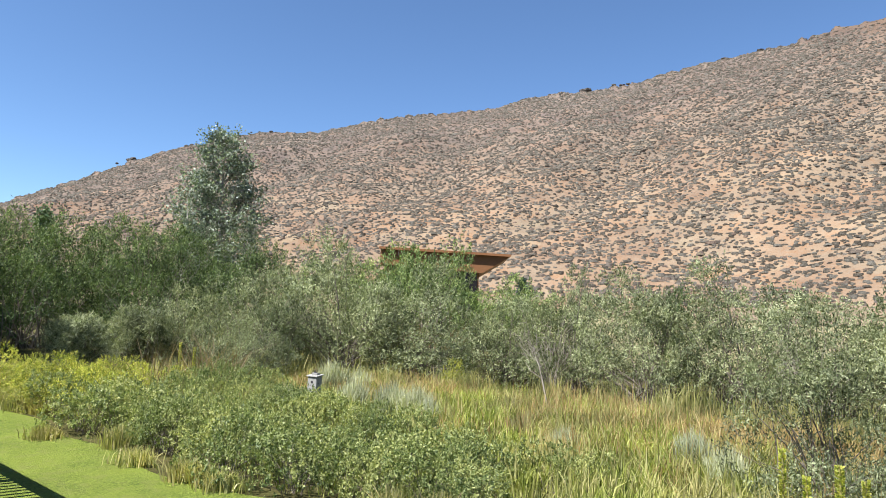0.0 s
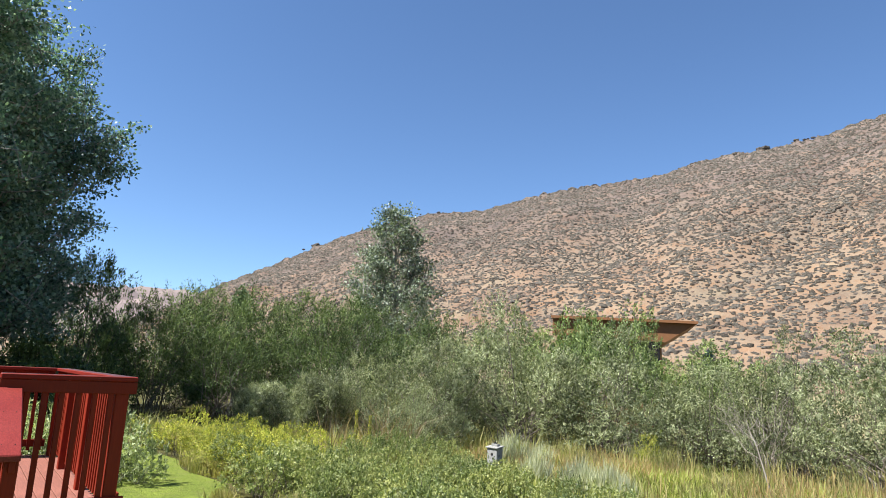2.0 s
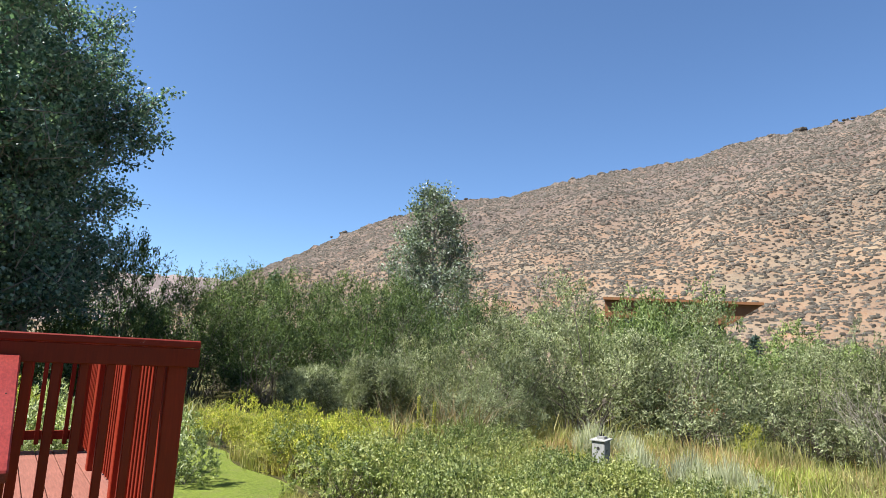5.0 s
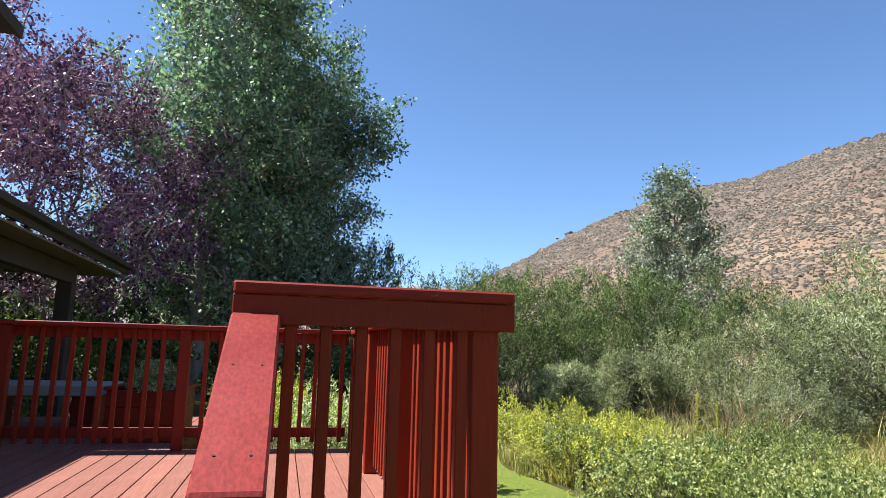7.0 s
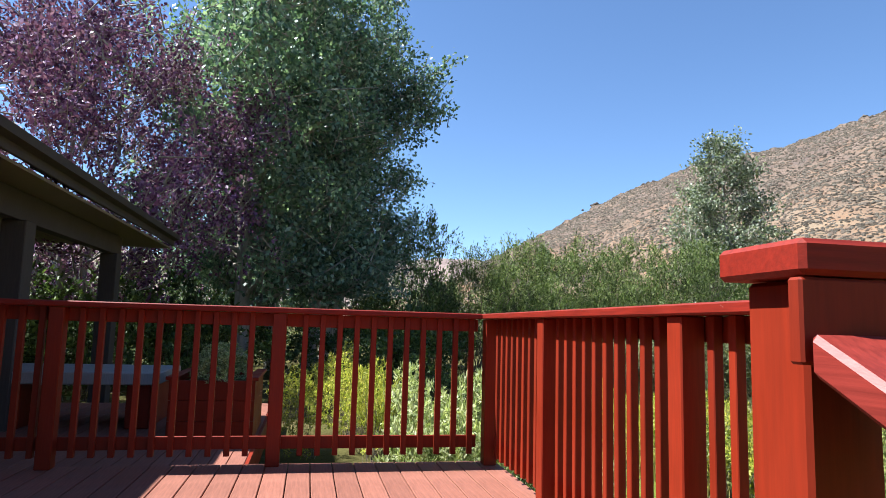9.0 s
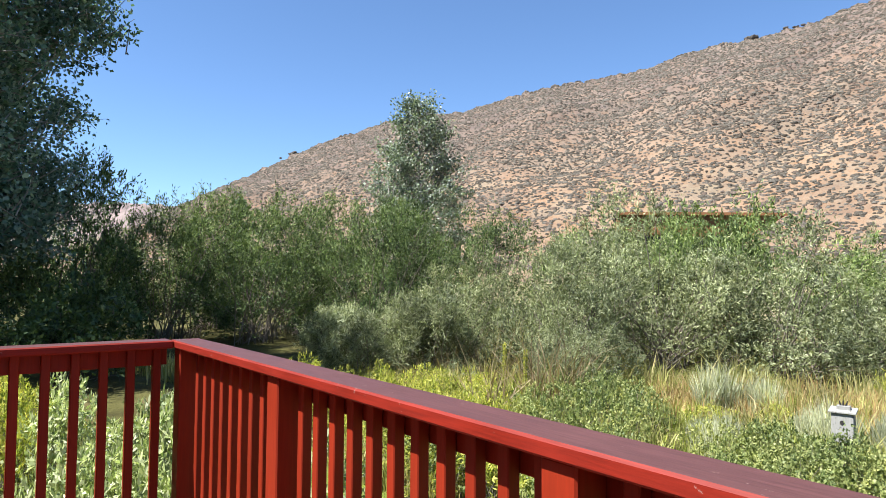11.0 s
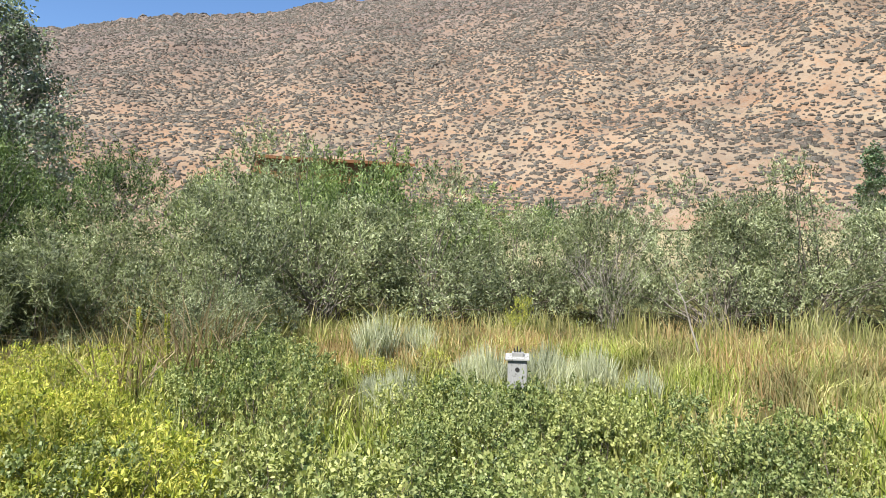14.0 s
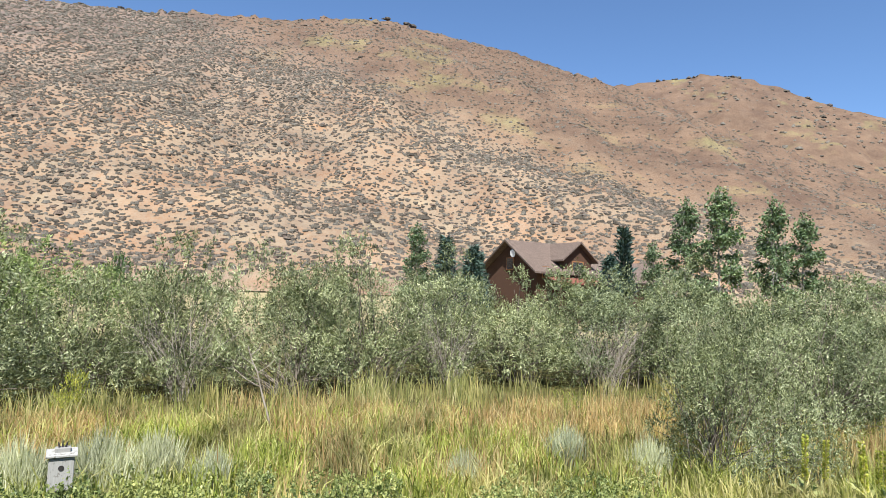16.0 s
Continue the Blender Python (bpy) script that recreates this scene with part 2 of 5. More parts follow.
def hill_material():
    """Dry slope: orange soil, straw-coloured grass, mauve scrub towards the shoulder."""
    n = Nodes("dry_hill_soil")
    v = n.world_where((1, 1, 1))
    big = n.noise(v, 0.022, 5, 0.6)
    mid = n.noise(v, 0.11, 5, 0.65)
    fine = n.noise(v, 1.3, 5, 0.75)
    col = n.ramp(big, (0.32, (0.2054, 0.1517, 0.1039)), (0.47, (0.2586, 0.1847, 0.1193)), (0.56, (0.2694, 0.1704, 0.1031)), (0.7, (0.209, 0.1503, 0.1031)))
    col = n.mix(n.ramp(mid, (0.52, (0, 0, 0)), (0.68, (0.8, 0.8, 0.8))), col, (0.2728, 0.1503, 0.077))
    col = n.mix(n.ramp(n.noise(v, 0.06, 4), (0.58, (0, 0, 0)), (0.7, (0.8, 0.8, 0.8))), col, (0.2976, 0.229, 0.1425))
    col = n.mix(n.ramp(fine, (0.46, (0, 0, 0)), (0.62, (0.6, 0.6, 0.6))), col, (0.17, 0.1396, 0.1039))
    xyz = n.add("SeparateXYZ", Vector=v)
    lift = n.add("Math")
    lift.operation = 'MULTIPLY_ADD'
    n.put(lift.inputs[0], xyz.outputs[0])
    lift.inputs[1].default_value = 0.6
    n.put(lift.inputs[2], xyz.outputs[2])
    east = n.add("MapRange", Value=lift.outputs[0])
    east.inputs[1].default_value, east.inputs[2].default_value = 98.0, 145.0
    wob = n.add("Math")
    wob.operation = 'MULTIPLY'
    n.put(wob.inputs[0], east.outputs[0])
    n.put(wob.inputs[1], n.ramp(mid, (0.3, (0.75, ) * 3), (0.6, (1.0, ) * 3)))
    tilt = n.add("Math")
    tilt.operation = 'MULTIPLY_ADD'
    n.put(tilt.inputs[0], xyz.outputs[0])
    tilt.inputs[1].default_value = -0.2
    n.put(tilt.inputs[2], xyz.outputs[2])
    scrub = n.add("MapRange", Value=tilt.outputs[0])
    scrub.inputs[1].default_value, scrub.inputs[2].default_value = 62.0, 150.0
    some = n.add("Math")
    some.operation = 'MULTIPLY'
    n.put(some.inputs[0], scrub.outputs[0])
    n.put(some.inputs[1], n.ramp(mid, (0.35, (1.0, ) * 3), (0.62, (0.55, ) * 3)))
    col = n.mix(some.outputs[0], col, (0.1524, 0.1181, 0.1001))
    col = n.mix(wob.outputs[0], col, n.mix(n.ramp(big, (0.54, (0, 0, 0)), (0.66, (1, 1, 1))), (0.131, 0.0849, 0.0564), (0.1746, 0.1447, 0.0705)))
    col = n.mix(n.ramp(fine, (0.35, (0.5, 0.5, 0.5)), (0.6, (0, 0, 0))), col, n.mix(1.0, col, (0.4252, 0.4009, 0.4156), 'MULTIPLY'))
    blotch = n.ramp(n.noise(v, 0.035, 7, 0.7), (0.36, (0.6977, 0.6884, 0.7277)), (0.5, (1.0, 1.0, 1.0)), (0.64, (1.246, 1.234, 1.207)))
    col = n.mix(0.8, col, n.mix(1.0, col, blotch, 'MULTIPLY'))
    n.bump(fine, 0.7, 0.5)
    return n.done(col, 0.95, spec=0.1)


M["hill"] = hill_material()


def sage_material():
    n = Nodes("hill_sagebrush")
    g = n.add("NewGeometry")
    v = n.world_where()
    col = n.ramp(g.outputs["Random Per Island"], (0.0, (0.0833, 0.0687, 0.0514)), (0.45, (0.138, 0.1179, 0.0893)), (0.8, (0.1923, 0.1702, 0.1357)), (1.0, (0.1859, 0.1309, 0.0964)))
    f = n.noise(v, 3.0, 5, 0.8)
    col = n.mix(n.ramp(f, (0.35, (0, 0, 0)), (0.65, (1, 1, 1))), n.mix(1.0, col, (0.4486, 0.445, 0.4708), 'MULTIPLY'), col)
    n.bump(f, 1.0, 0.4)
    return n.done(col, 0.95, spec=0.1)


M["sage"] = sage_material()


def haze_hill_material():
    n = Nodes("haze_tinted_hill_soil")
    # The mauve tint puts distance haze into the soil colour.
    f = n.noise(n.world_where(), 0.01, 5)
    return n.done(n.ramp(f, (0.3, (0.186, 0.1488, 0.1364)), (0.7, (0.248, 0.1922, 0.1674))), 0.95, spec=0.05)


M["far_hill"] = haze_hill_material()


# ---- helpers ----
def mesh_arrays(name, verts, quads=None, tris=None, smooth=False):
    """A mesh from arrays of corners and faces."""
    me = bpy.data.meshes.new(name)
    q = np.zeros((0, 4), int) if quads is None else np.asarray(quads)
    t = np.zeros((0, 3), int) if tris is None else np.asarray(tris)
    me.vertices.add(len(verts))
    me.vertices.foreach_set("co", np.asarray(verts, np.float32).ravel())
    loops = np.concatenate([q.ravel(), t.ravel()]).astype(np.int32)
    me.loops.add(len(loops))
    me.loops.foreach_set("vertex_index", loops)
    me.polygons.add(len(q) + len(t))
    start = np.concatenate([np.arange(len(q)) * 4, len(q) * 4 + np.arange(len(t)) * 3]).astype(np.int32)
    me.polygons.foreach_set("loop_start", start)
    if smooth:
        me.polygons.foreach_set("use_smooth", np.ones(len(start), bool))
    me.update(calc_edges=True)
    return me


def put_mesh(name, me, material, parent=None, label=""):
    if not me.materials:
        me.materials.append(material)
    ob = new(name, me)
    if parent is not None:
        ob.parent = parent
    if label:
        ob["label"] = label
    return ob


def part(name, bm, material, parent=None, label=""):
    me = bpy.data.meshes.new(name)
    bm.to_mesh(me)
    bm.free()
    return put_mesh(name, me, material, parent, label)


def empty(name, at=(0, 0, 0), turn=0.0):
    ob = new(name)
    ob.matrix_basis = pose(*at, 0, 0, turn)
    return ob


def box_bm(lo, hi, bevel=0.004, bm=None):
    """A box from corner to corner with softened edges."""
    own = bm is None
    bm = bmesh.new() if own else bm
    lo, hi = Vector(map(min, lo, hi)), Vector(map(max, lo, hi))
    geom = bmesh.ops.create_cube(bm, size=1.0, matrix=Matrix.LocRotScale((lo + hi) / 2, None, hi - lo))
    if bevel:
        edges = list({e for v in geom["verts"] for e in v.link_edges})
        bmesh.ops.bevel(bm, geom=edges, offset=bevel, segments=1, affect='EDGES')
    return bm


def prism_bm(profile, axis, a, b, bevel=0.0):
    """A profile of (u, v) swept along an axis: x gives (y, z), y gives (x, z)."""
    bm = bmesh.new()
    ends = []
    for s in (a, b):
        ends.append([bm.verts.new((s, u, v) if axis == "x" else (u, s, v)) for u, v in profile])
    n = len(profile)
    bm.faces.new(ends[0])
    bm.faces.new(ends[1][::-1])
    for i in range(n):
        bm.faces.new((ends[0][i], ends[1][i], ends[1][(i + 1) % n], ends[0][(i + 1) % n]))
    bmesh.ops.recalc_face_normals(bm, faces=bm.faces)
    if bevel:
        bmesh.ops.bevel(bm, geom=bm.edges[:], offset=bevel, segments=1, affect='EDGES')
    return bm


def tubes(paths, sides=5):
    """Tapered limbs as one array mesh: each path is (points k x 3, radii k)."""
    V, Q = [], []
    base = 0
    ang = np.linspace(0, 2 * np.pi, sides, endpoint=False)
    for pts, rad in paths:
        pts, rad = np.asarray(pts, float), np.asarray(rad, float)
        d = np.gradient(pts, axis=0)
        d /= np.linalg.norm(d, axis=1, keepdims=True) + 1e-9
        ref = np.where(np.abs(d[:, 2:3]) > 0.9, np.array([[1.0, 0, 0]]), np.array([[0, 0, 1.0]]))
        u = np.cross(d, ref)
        u /= np.linalg.norm(u, axis=1, keepdims=True) + 1e-9
        w = np.cross(d, u)
        ring = pts[:, None] + rad[:, None, None] * (np.cos(ang)[None, :, None] * u[:, None] + np.sin(ang)[None, :, None] * w[:, None])
        k = len(pts)
        V.append(ring.reshape(-1, 3))
        i, j = np.meshgrid(np.arange(k - 1), np.arange(sides), indexing="ij")
        j2 = (j + 1) % sides
        Q.append(np.stack([base + i * sides + j, base + i * sides + j2, base + (i + 1) * sides + j2, base + (i + 1) * sides + j], -1).reshape(-1, 4))
        base += k * sides
    return np.concatenate(V), np.concatenate(Q)


def unit(a):
    return a / (np.linalg.norm(a, axis=-1, keepdims=True) + 1e-9)


def leaf_quads(at, along, length, width, rng, fold=0.0, facing=None):
    """Pointed leaves, four corners each, at places with directions."""
    n = len(at)
    along = unit(along)
    hint = rng.normal(size=(n, 3)) if facing is None else facing + rng.normal(size=(n, 3)) * 0.55
    side = unit(np.cross(along, hint))
    L = np.asarray(length).reshape(-1, 1) * np.ones((n, 1))
    W = np.asarray(width).reshape(-1, 1) * np.ones((n, 1))
    up = np.cross(side, along)
    V = np.stack([at, at + along * L * 0.5 + side * W * 0.5 + up * L * fold, at + along * L, at + along * L * 0.5 - side * W * 0.5 + up * L * fold], 1)
    return V.reshape(-1, 3), np.arange(4 * n).reshape(-1, 4)


def blades(at, height, width, lean, rng, droop=0.35):
    """Grass blades: a tapered lower half and a bent tip."""
    n = len(at)
    a = rng.uniform(0, 2 * np.pi, n)
    b = rng.uniform(0, 2 * np.pi, n)
    side = np.stack([np.cos(a), np.sin(a), 0 * a], 1) * np.asarray(width).reshape(-1, 1) * 0.5
    bend = np.stack([np.cos(b), np.sin(b), 0 * b], 1) * np.asarray(lean).reshape(-1, 1)
    h = np.asarray(height).reshape(-1, 1) * np.ones((n, 1))
    z = np.array([[0, 0, 1.0]])
    mid = at + z * h * 0.55 + bend * h * 0.35
    tip = at + z * h * (1 - droop * np.asarray(lean).reshape(-1, 1)) + bend * h
    V = np.stack([at - side, at + side, mid + side * 0.75, mid - side * 0.75, tip], 1).reshape(-1, 3)
    k = np.arange(n)[:, None] * 5
    return V, k + np.array([[0, 1, 2, 3]]), k + np.array([[3, 2, 4]])


def smooth(a, b, x):
    t = np.clip((np.asarray(x, float) - a) / (b - a), 0, 1)
    return t * t * (3 - 2 * t)


def ground_z(x, y):
    """Lawn beside the deck, then a bank down to the wet meadow."""
    x, y = np.asarray(x, float), np.asarray(y, float)
    edge = 2.3 + 0.35 * np.clip(x - 0.5, 0, 8)
    z = -0.5 * smooth(edge - 0.3, edge + 3.0, y) + 0.22 * smooth(3.0, 7.5, x) * (1 - smooth(0.5, 6.0, y))
    z = z + 0.05 * np.sin(x * 0.9 + 1.3) * np.sin(y * 0.7) * smooth(2.5, 5, y)
    return z + 2.2 * smooth(60, 150, np.hypot(x, y))


# ---- ground ----
def build_ground():
    xs = np.concatenate([-np.geomspace(4000, 14, 26), np.linspace(-13, 16, 117), np.geomspace(17, 4000, 26)])
    ys = np.concatenate([-np.geomspace(4000, 8, 20), np.linspace(-7, 22, 117), np.geomspace(23, 4000, 26)])
    X, Y = np.meshgrid(xs, ys, indexing="ij")
    Z = ground_z(X, Y)
    V = np.stack([X, Y, Z], -1).reshape(-1, 3)
    a, b = len(xs), len(ys)
    i, j = np.meshgrid(np.arange(a - 1), np.arange(b - 1), indexing="ij")
    Q = np.stack([i * b + j, (i + 1) * b + j, (i + 1) * b + j + 1, i * b + j + 1], -1).reshape(-1, 4)
    ob = put_mesh("ground", mesh_arrays("ground", V, Q, smooth=True), M["soil"])
    tagged(ob, "uneven meadow ground with straw and dark soil", "ground", kind="structure")


build_ground()


# ---- hills ----
def hill_sheet(name, material, crest, r_base, r_crest, power, label, seed, rough):
    """A slope rising from its foot to a crest line given as (heading, rise angle)."""
    rng = np.random.default_rng(seed)
    cols = 420 if rough <= 1 else 200
    head = np.array([c[0] for c in crest])
    rise = np.array([c[1] for c in crest])
    yaw = np.linspace(head[0], head[-1], cols)
    el = np.interp(yaw, head, rise)
    k = np.ones(9) / 9
    el = np.convolve(np.pad(el, 4, mode="edge"), k, mode="valid")
    t = np.concatenate([np.linspace(0, 1, 70), [1.04, 1.12, 1.3]])
    rb, rc = r_base(yaw), r_crest(yaw)
    R = rb[:, None] + (rc - rb)[:, None] * t[None]
    H = np.maximum(rc * np.tan(np.radians(el + 0.3)), 1)
    prof = np.where(t <= 1, t ** power, 1 - (t - 1) * 1.2)
    prof = np.where(t > 0.9, np.minimum(prof, 0.9 ** power + (1 - 0.9 ** power) * (1 - (1 - np.clip((t - 0.9) / 0.1, 0, 1)) ** 1.6)), prof)
    prof = np.where(t > 1, 1 - (t - 1) * 1.2, prof)
    Z = 1.7 + H[:, None] * prof[None]
    X = -np.sin(np.radians(yaw))[:, None] * R
    Y = np.cos(np.radians(yaw))[:, None] * R
    bumps = np.zeros_like(Z)
    for s, amp in ((0.010, 5.0), (0.03, 2.0), (0.09, 0.6), (0.3, 0.25)):
        for _ in range(4):
            a, p = rng.uniform(0, 6.28), rng.uniform(0, 6.28)
            bumps += amp * 0.4 * np.sin((X * math.cos(a) + Y * math.sin(a)) * s * 6.28 * rng.uniform(0.6, 1.4) + p)
    fade = smooth(0, 0.25, t)[None] * (1 - 0.75 * smooth(0.75, 1.0, t))[None]
    Z = Z + bumps * fade * rough
    crag = rng.normal(size=len(yaw)) * 0.5 + (rng.random(len(yaw)) > 0.93) * rng.uniform(0.5, 2.2, len(yaw))
    Z[:, 68:71] += crag[:, None] * rough
    V = np.stack([X, Y, Z], -1)
    a, b = Z.shape
    i, j = np.meshgrid(np.arange(a - 1), np.arange(b - 1), indexing="ij")
    Q = np.stack([i * b + j, i * b + j + 1, (i + 1) * b + j + 1, (i + 1) * b + j], -1).reshape(-1, 4)
    ob = put_mesh(name, mesh_arrays(name, V.reshape(-1, 3), Q, smooth=True), material)
    tagged(ob, label, "hill", kind="structure")
    return V


NEAR_CREST = [(-72, 2.0), (-60, 5.0), (-50, 8.4), (-45, 10.8), (-40, 13.2), (-35, 15.6), (-28.5, 18.1), (-20.5, 20.6), (-15.4, 21.9), (-10.5, 22.8),
              (-5, 22.6), (3.4, 21.9), (13, 20.7), (20, 19.7), (27, 18.7), (34, 17.6), (42, 16.4), (51, 14.5), (57, 13.6), (63, 11.4),
              (68, 9.0), (73.6, 6.2), (78, 3.6), (84, 1.2), (90, 0.4)]
near_hill = hill_sheet("hill_near", M["hill"], NEAR_CREST,
                       lambda w: 135 + 0.012 * np.clip(w - 10, 0, 90) ** 2 + 0.01 * np.clip(-w - 20, 0, 90) ** 2,
                       lambda w: 390 + 1.2 * np.clip(w - 10, 0, 90) + 0.6 * np.clip(-w - 20, 0, 60), 1.22,
                       "dry hillside of orange soil dotted with grey sagebrush", 3, 1.0)
BACK_CREST = [(-85, 2), (-65, 6.5), (-55, 11.0), (-49.3, 13.6), (-43.4, 16.1), (-38.3, 18.2), (-35, 18.0), (-32.7, 17.9), (-28, 17.6), (-20, 16), (-5, 10), (5, 4)]
back_hill = hill_sheet("hill_back", M["hill"], BACK_CREST, lambda w: 420 + 0 * w, lambda w: 760 + 0 * w, 1.1,
                       "brown hill with a rocky knoll behind the slope", 5, 1.6)
FAR_CREST = [(60, 3.0), (68, 5.2), (74, 5.6), (80, 5.5), (86, 5.4), (95, 4.6), (110, 5.2), (130, 4.5), (160, 4), (200, 3.5), (240, 4), (285, 3)]
hill_sheet("hill_far", M["far_hill"], FAR_CREST, lambda w: 1500 + 0 * w, lambda w: 2600 + 0 * w, 1.0,
           "hills on the horizon, tinted mauve for haze", 8, 6.0)


def scatter_sage(V, count, seed, size, name, label, lo=0.02, hi=0.985, span=(0.01, 0.98)):
    """Low rounded brush clumps over a slope, one joined sheet."""
    rng = np.random.default_rng(seed)
    a, b = V.shape[:2]
    b = 70
    i = rng.uniform(a * span[0], a * span[1], count * 3)
    r0, r1 = np.linalg.norm(V[a // 2, 0, :2]), np.linalg.norm(V[a // 2, b - 1, :2])
    rr = np.sqrt(rng.uniform((r0 + lo * (r1 - r0)) ** 2, (r0 + hi * (r1 - r0)) ** 2, count * 3))
    j = (rr - r0) / (r1 - r0) * (b - 1)
    i0, j0 = i.astype(int), np.clip(j.astype(int), 0, b - 2)
    fi, fj = (i - i0)[:, None], (j - j0)[:, None]
    P = (V[i0, j0] * (1 - fi) + V[i0 + 1, j0] * fi) * (1 - fj) + (V[i0, j0 + 1] * (1 - fi) + V[i0 + 1, j0 + 1] * fi) * fj
    dens = 0.55 + 0.3 * np.sin(P[:, 0] * 0.05 + 1.7 * np.sin(P[:, 1] * 0.03)) * np.sin(P[:, 1] * 0.045 + P[:, 0] * 0.02) + 0.25 * np.sin(P[:, 0] * 0.19 + P[:, 1] * 0.13)
    dens = 0.48 + 0.34 * dens + 0.5 * smooth(45, 120, P[:, 2] - 0.2 * P[:, 0])
    dens = dens * (1 - 0.8 * smooth(100, 135, P[:, 0] * 0.6 + P[:, 2]))
    keep = np.nonzero(rng.random(len(P)) < np.clip(dens, 0.08, 1))[0][:count]
    P = P[keep]
    n = len(P)
    seg, rings = 4, 2
    ang = np.linspace(0, 2 * np.pi, seg, endpoint=False)
    s = size * rng.lognormal(0, 0.27, n)
    wide = rng.uniform(0.95, 1.75, n)
    V2 = np.zeros((n, rings * seg, 3))
    for k, (rad, z) in enumerate(((1.0, -0.25), (0.72, 0.8))):
        jit = rng.uniform(0.6, 1.3, (n, seg))
        V2[:, k * seg:(k + 1) * seg, 0] = np.cos(ang)[None] * rad * jit * (s * wide)[:, None]
        V2[:, k * seg:(k + 1) * seg, 1] = np.sin(ang)[None] * rad * jit * s[:, None]
        V2[:, k * seg:(k + 1) * seg, 2] = (z + rng.uniform(-0.22, 0.22, (n, seg))) * s[:, None] * 0.8
    head = np.arctan2(P[:, 1], P[:, 0]) + np.pi / 2 + rng.normal(size=n) * 0.4
    cx, sx = np.cos(head)[:, None], np.sin(head)[:, None]
    V2[..., 0], V2[..., 1] = V2[..., 0] * cx - V2[..., 1] * sx, V2[..., 0] * sx + V2[..., 1] * cx
    V2 += P[:, None]
    base = np.arange(n)[:, None, None] * (rings * seg)
    q = np.array([[k * seg + m, k * seg + (m + 1) % seg, (k + 1) * seg + (m + 1) % seg, (k + 1) * seg + m] for k in range(rings - 1) for m in range(seg)] + [[4, 5, 6, 7]])
    ob = put_mesh(name, mesh_arrays(name, V2.reshape(-1, 3), (base + q).reshape(-1, 4), smooth=True), M["sage"])
    tagged(ob, label, "sagebrush", kind="stuff")


scatter_sage(near_hill, 94000, 11, 0.49, "sagebrush", "grey-green sagebrush clumps scattered over the dry slope", lo=0.04, hi=1.0, span=(0.12, 0.94))
scatter_sage(back_hill, 6000, 12, 1.3, "sagebrush", "dark brush scattered over the back hill")


def rock_outcrop(V, yaw0, yaw1, heading, size, n, seed, level=69):
    """Dark broken rock standing out of the crest."""
    rng = np.random.default_rng(seed)
    a = V.shape[0]
    i = int((heading - yaw0) / (yaw1 - yaw0) * (a - 1))
    c = V[i, level]
    side = unit(V[min(i + 3, a - 1), level] - V[max(i - 3, 0), level])
    root = empty("rock_outcrop", tuple(c))
    for k in range(n):
        bm = bmesh.new()
        bmesh.ops.create_icosphere(bm, subdivisions=1, radius=1.0)
        s = size * rng.uniform(0.35, 0.8)
        off = side * rng.normal() * size * 2.2
        for v in bm.verts:
            v.co = Vector((v.co.x * s * 1.5, v.co.y * s * 1.2, v.co.z * s * 0.8)) * rng.uniform(0.75, 1.2) + Vector((float(off[0]), float(off[1]), float(off[2]) + s * 0.1))
        part("rock", bm, M["rock"], root)
    tagged(root, "dark weathered rock outcrop on the hill crest", "rock", "rock outcrops")


M["rock"] = bark_material("dark_hill_rock", (0.0375, 0.0338, 0.03), (0.1125, 0.0938, 0.0788), 1.0)
for k, (yw, sz, nn) in enumerate(((42.2, 2.6, 5), (27.0, 2.4, 4), (23.5, 1.8, 4), (55.0, 1.8, 3), (66.0, 2.0, 4), (61.0, 1.6, 3), (-10.8, 2.2, 5), (-8.0, 1.6, 3), (12.0, 1.6, 3), (33.0, 1.4, 3))):
    rock_outcrop(near_hill, -72, 90, yw, sz, nn, 200 + k)
for k, (yw, sz, nn) in enumerate(((-38.0, 4.0, 6), (-36.0, 3.0, 4), (-44.5, 4.0, 5), (-33.5, 2.5, 4))):
    rock_outcrop(back_hill, -85, 5, yw, sz, nn, 230 + k)


# ---- deck ----
D, ZR = 0.55, 1.60
X_FAR, Y_SIDE = -4.05, -3.55


def unit_box(name, size, bevel, material):
    """Mesh data for a board, its base centre at the origin."""
    bm = box_bm((-size[0] / 2, -size[1] / 2, 0), (size[0] / 2, size[1] / 2, size[2]), bevel)
    me = bpy.data.meshes.new(name)
    bm.to_mesh(me)
    bm.free()
    me.materials.append(material)
    return me


BALUSTER = unit_box("baluster", (0.037, 0.037, 0.951), 0.003, M["rail"])
POST = unit_box("post", (0.092, 0.092, 1.01), 0.005, M["rail"])


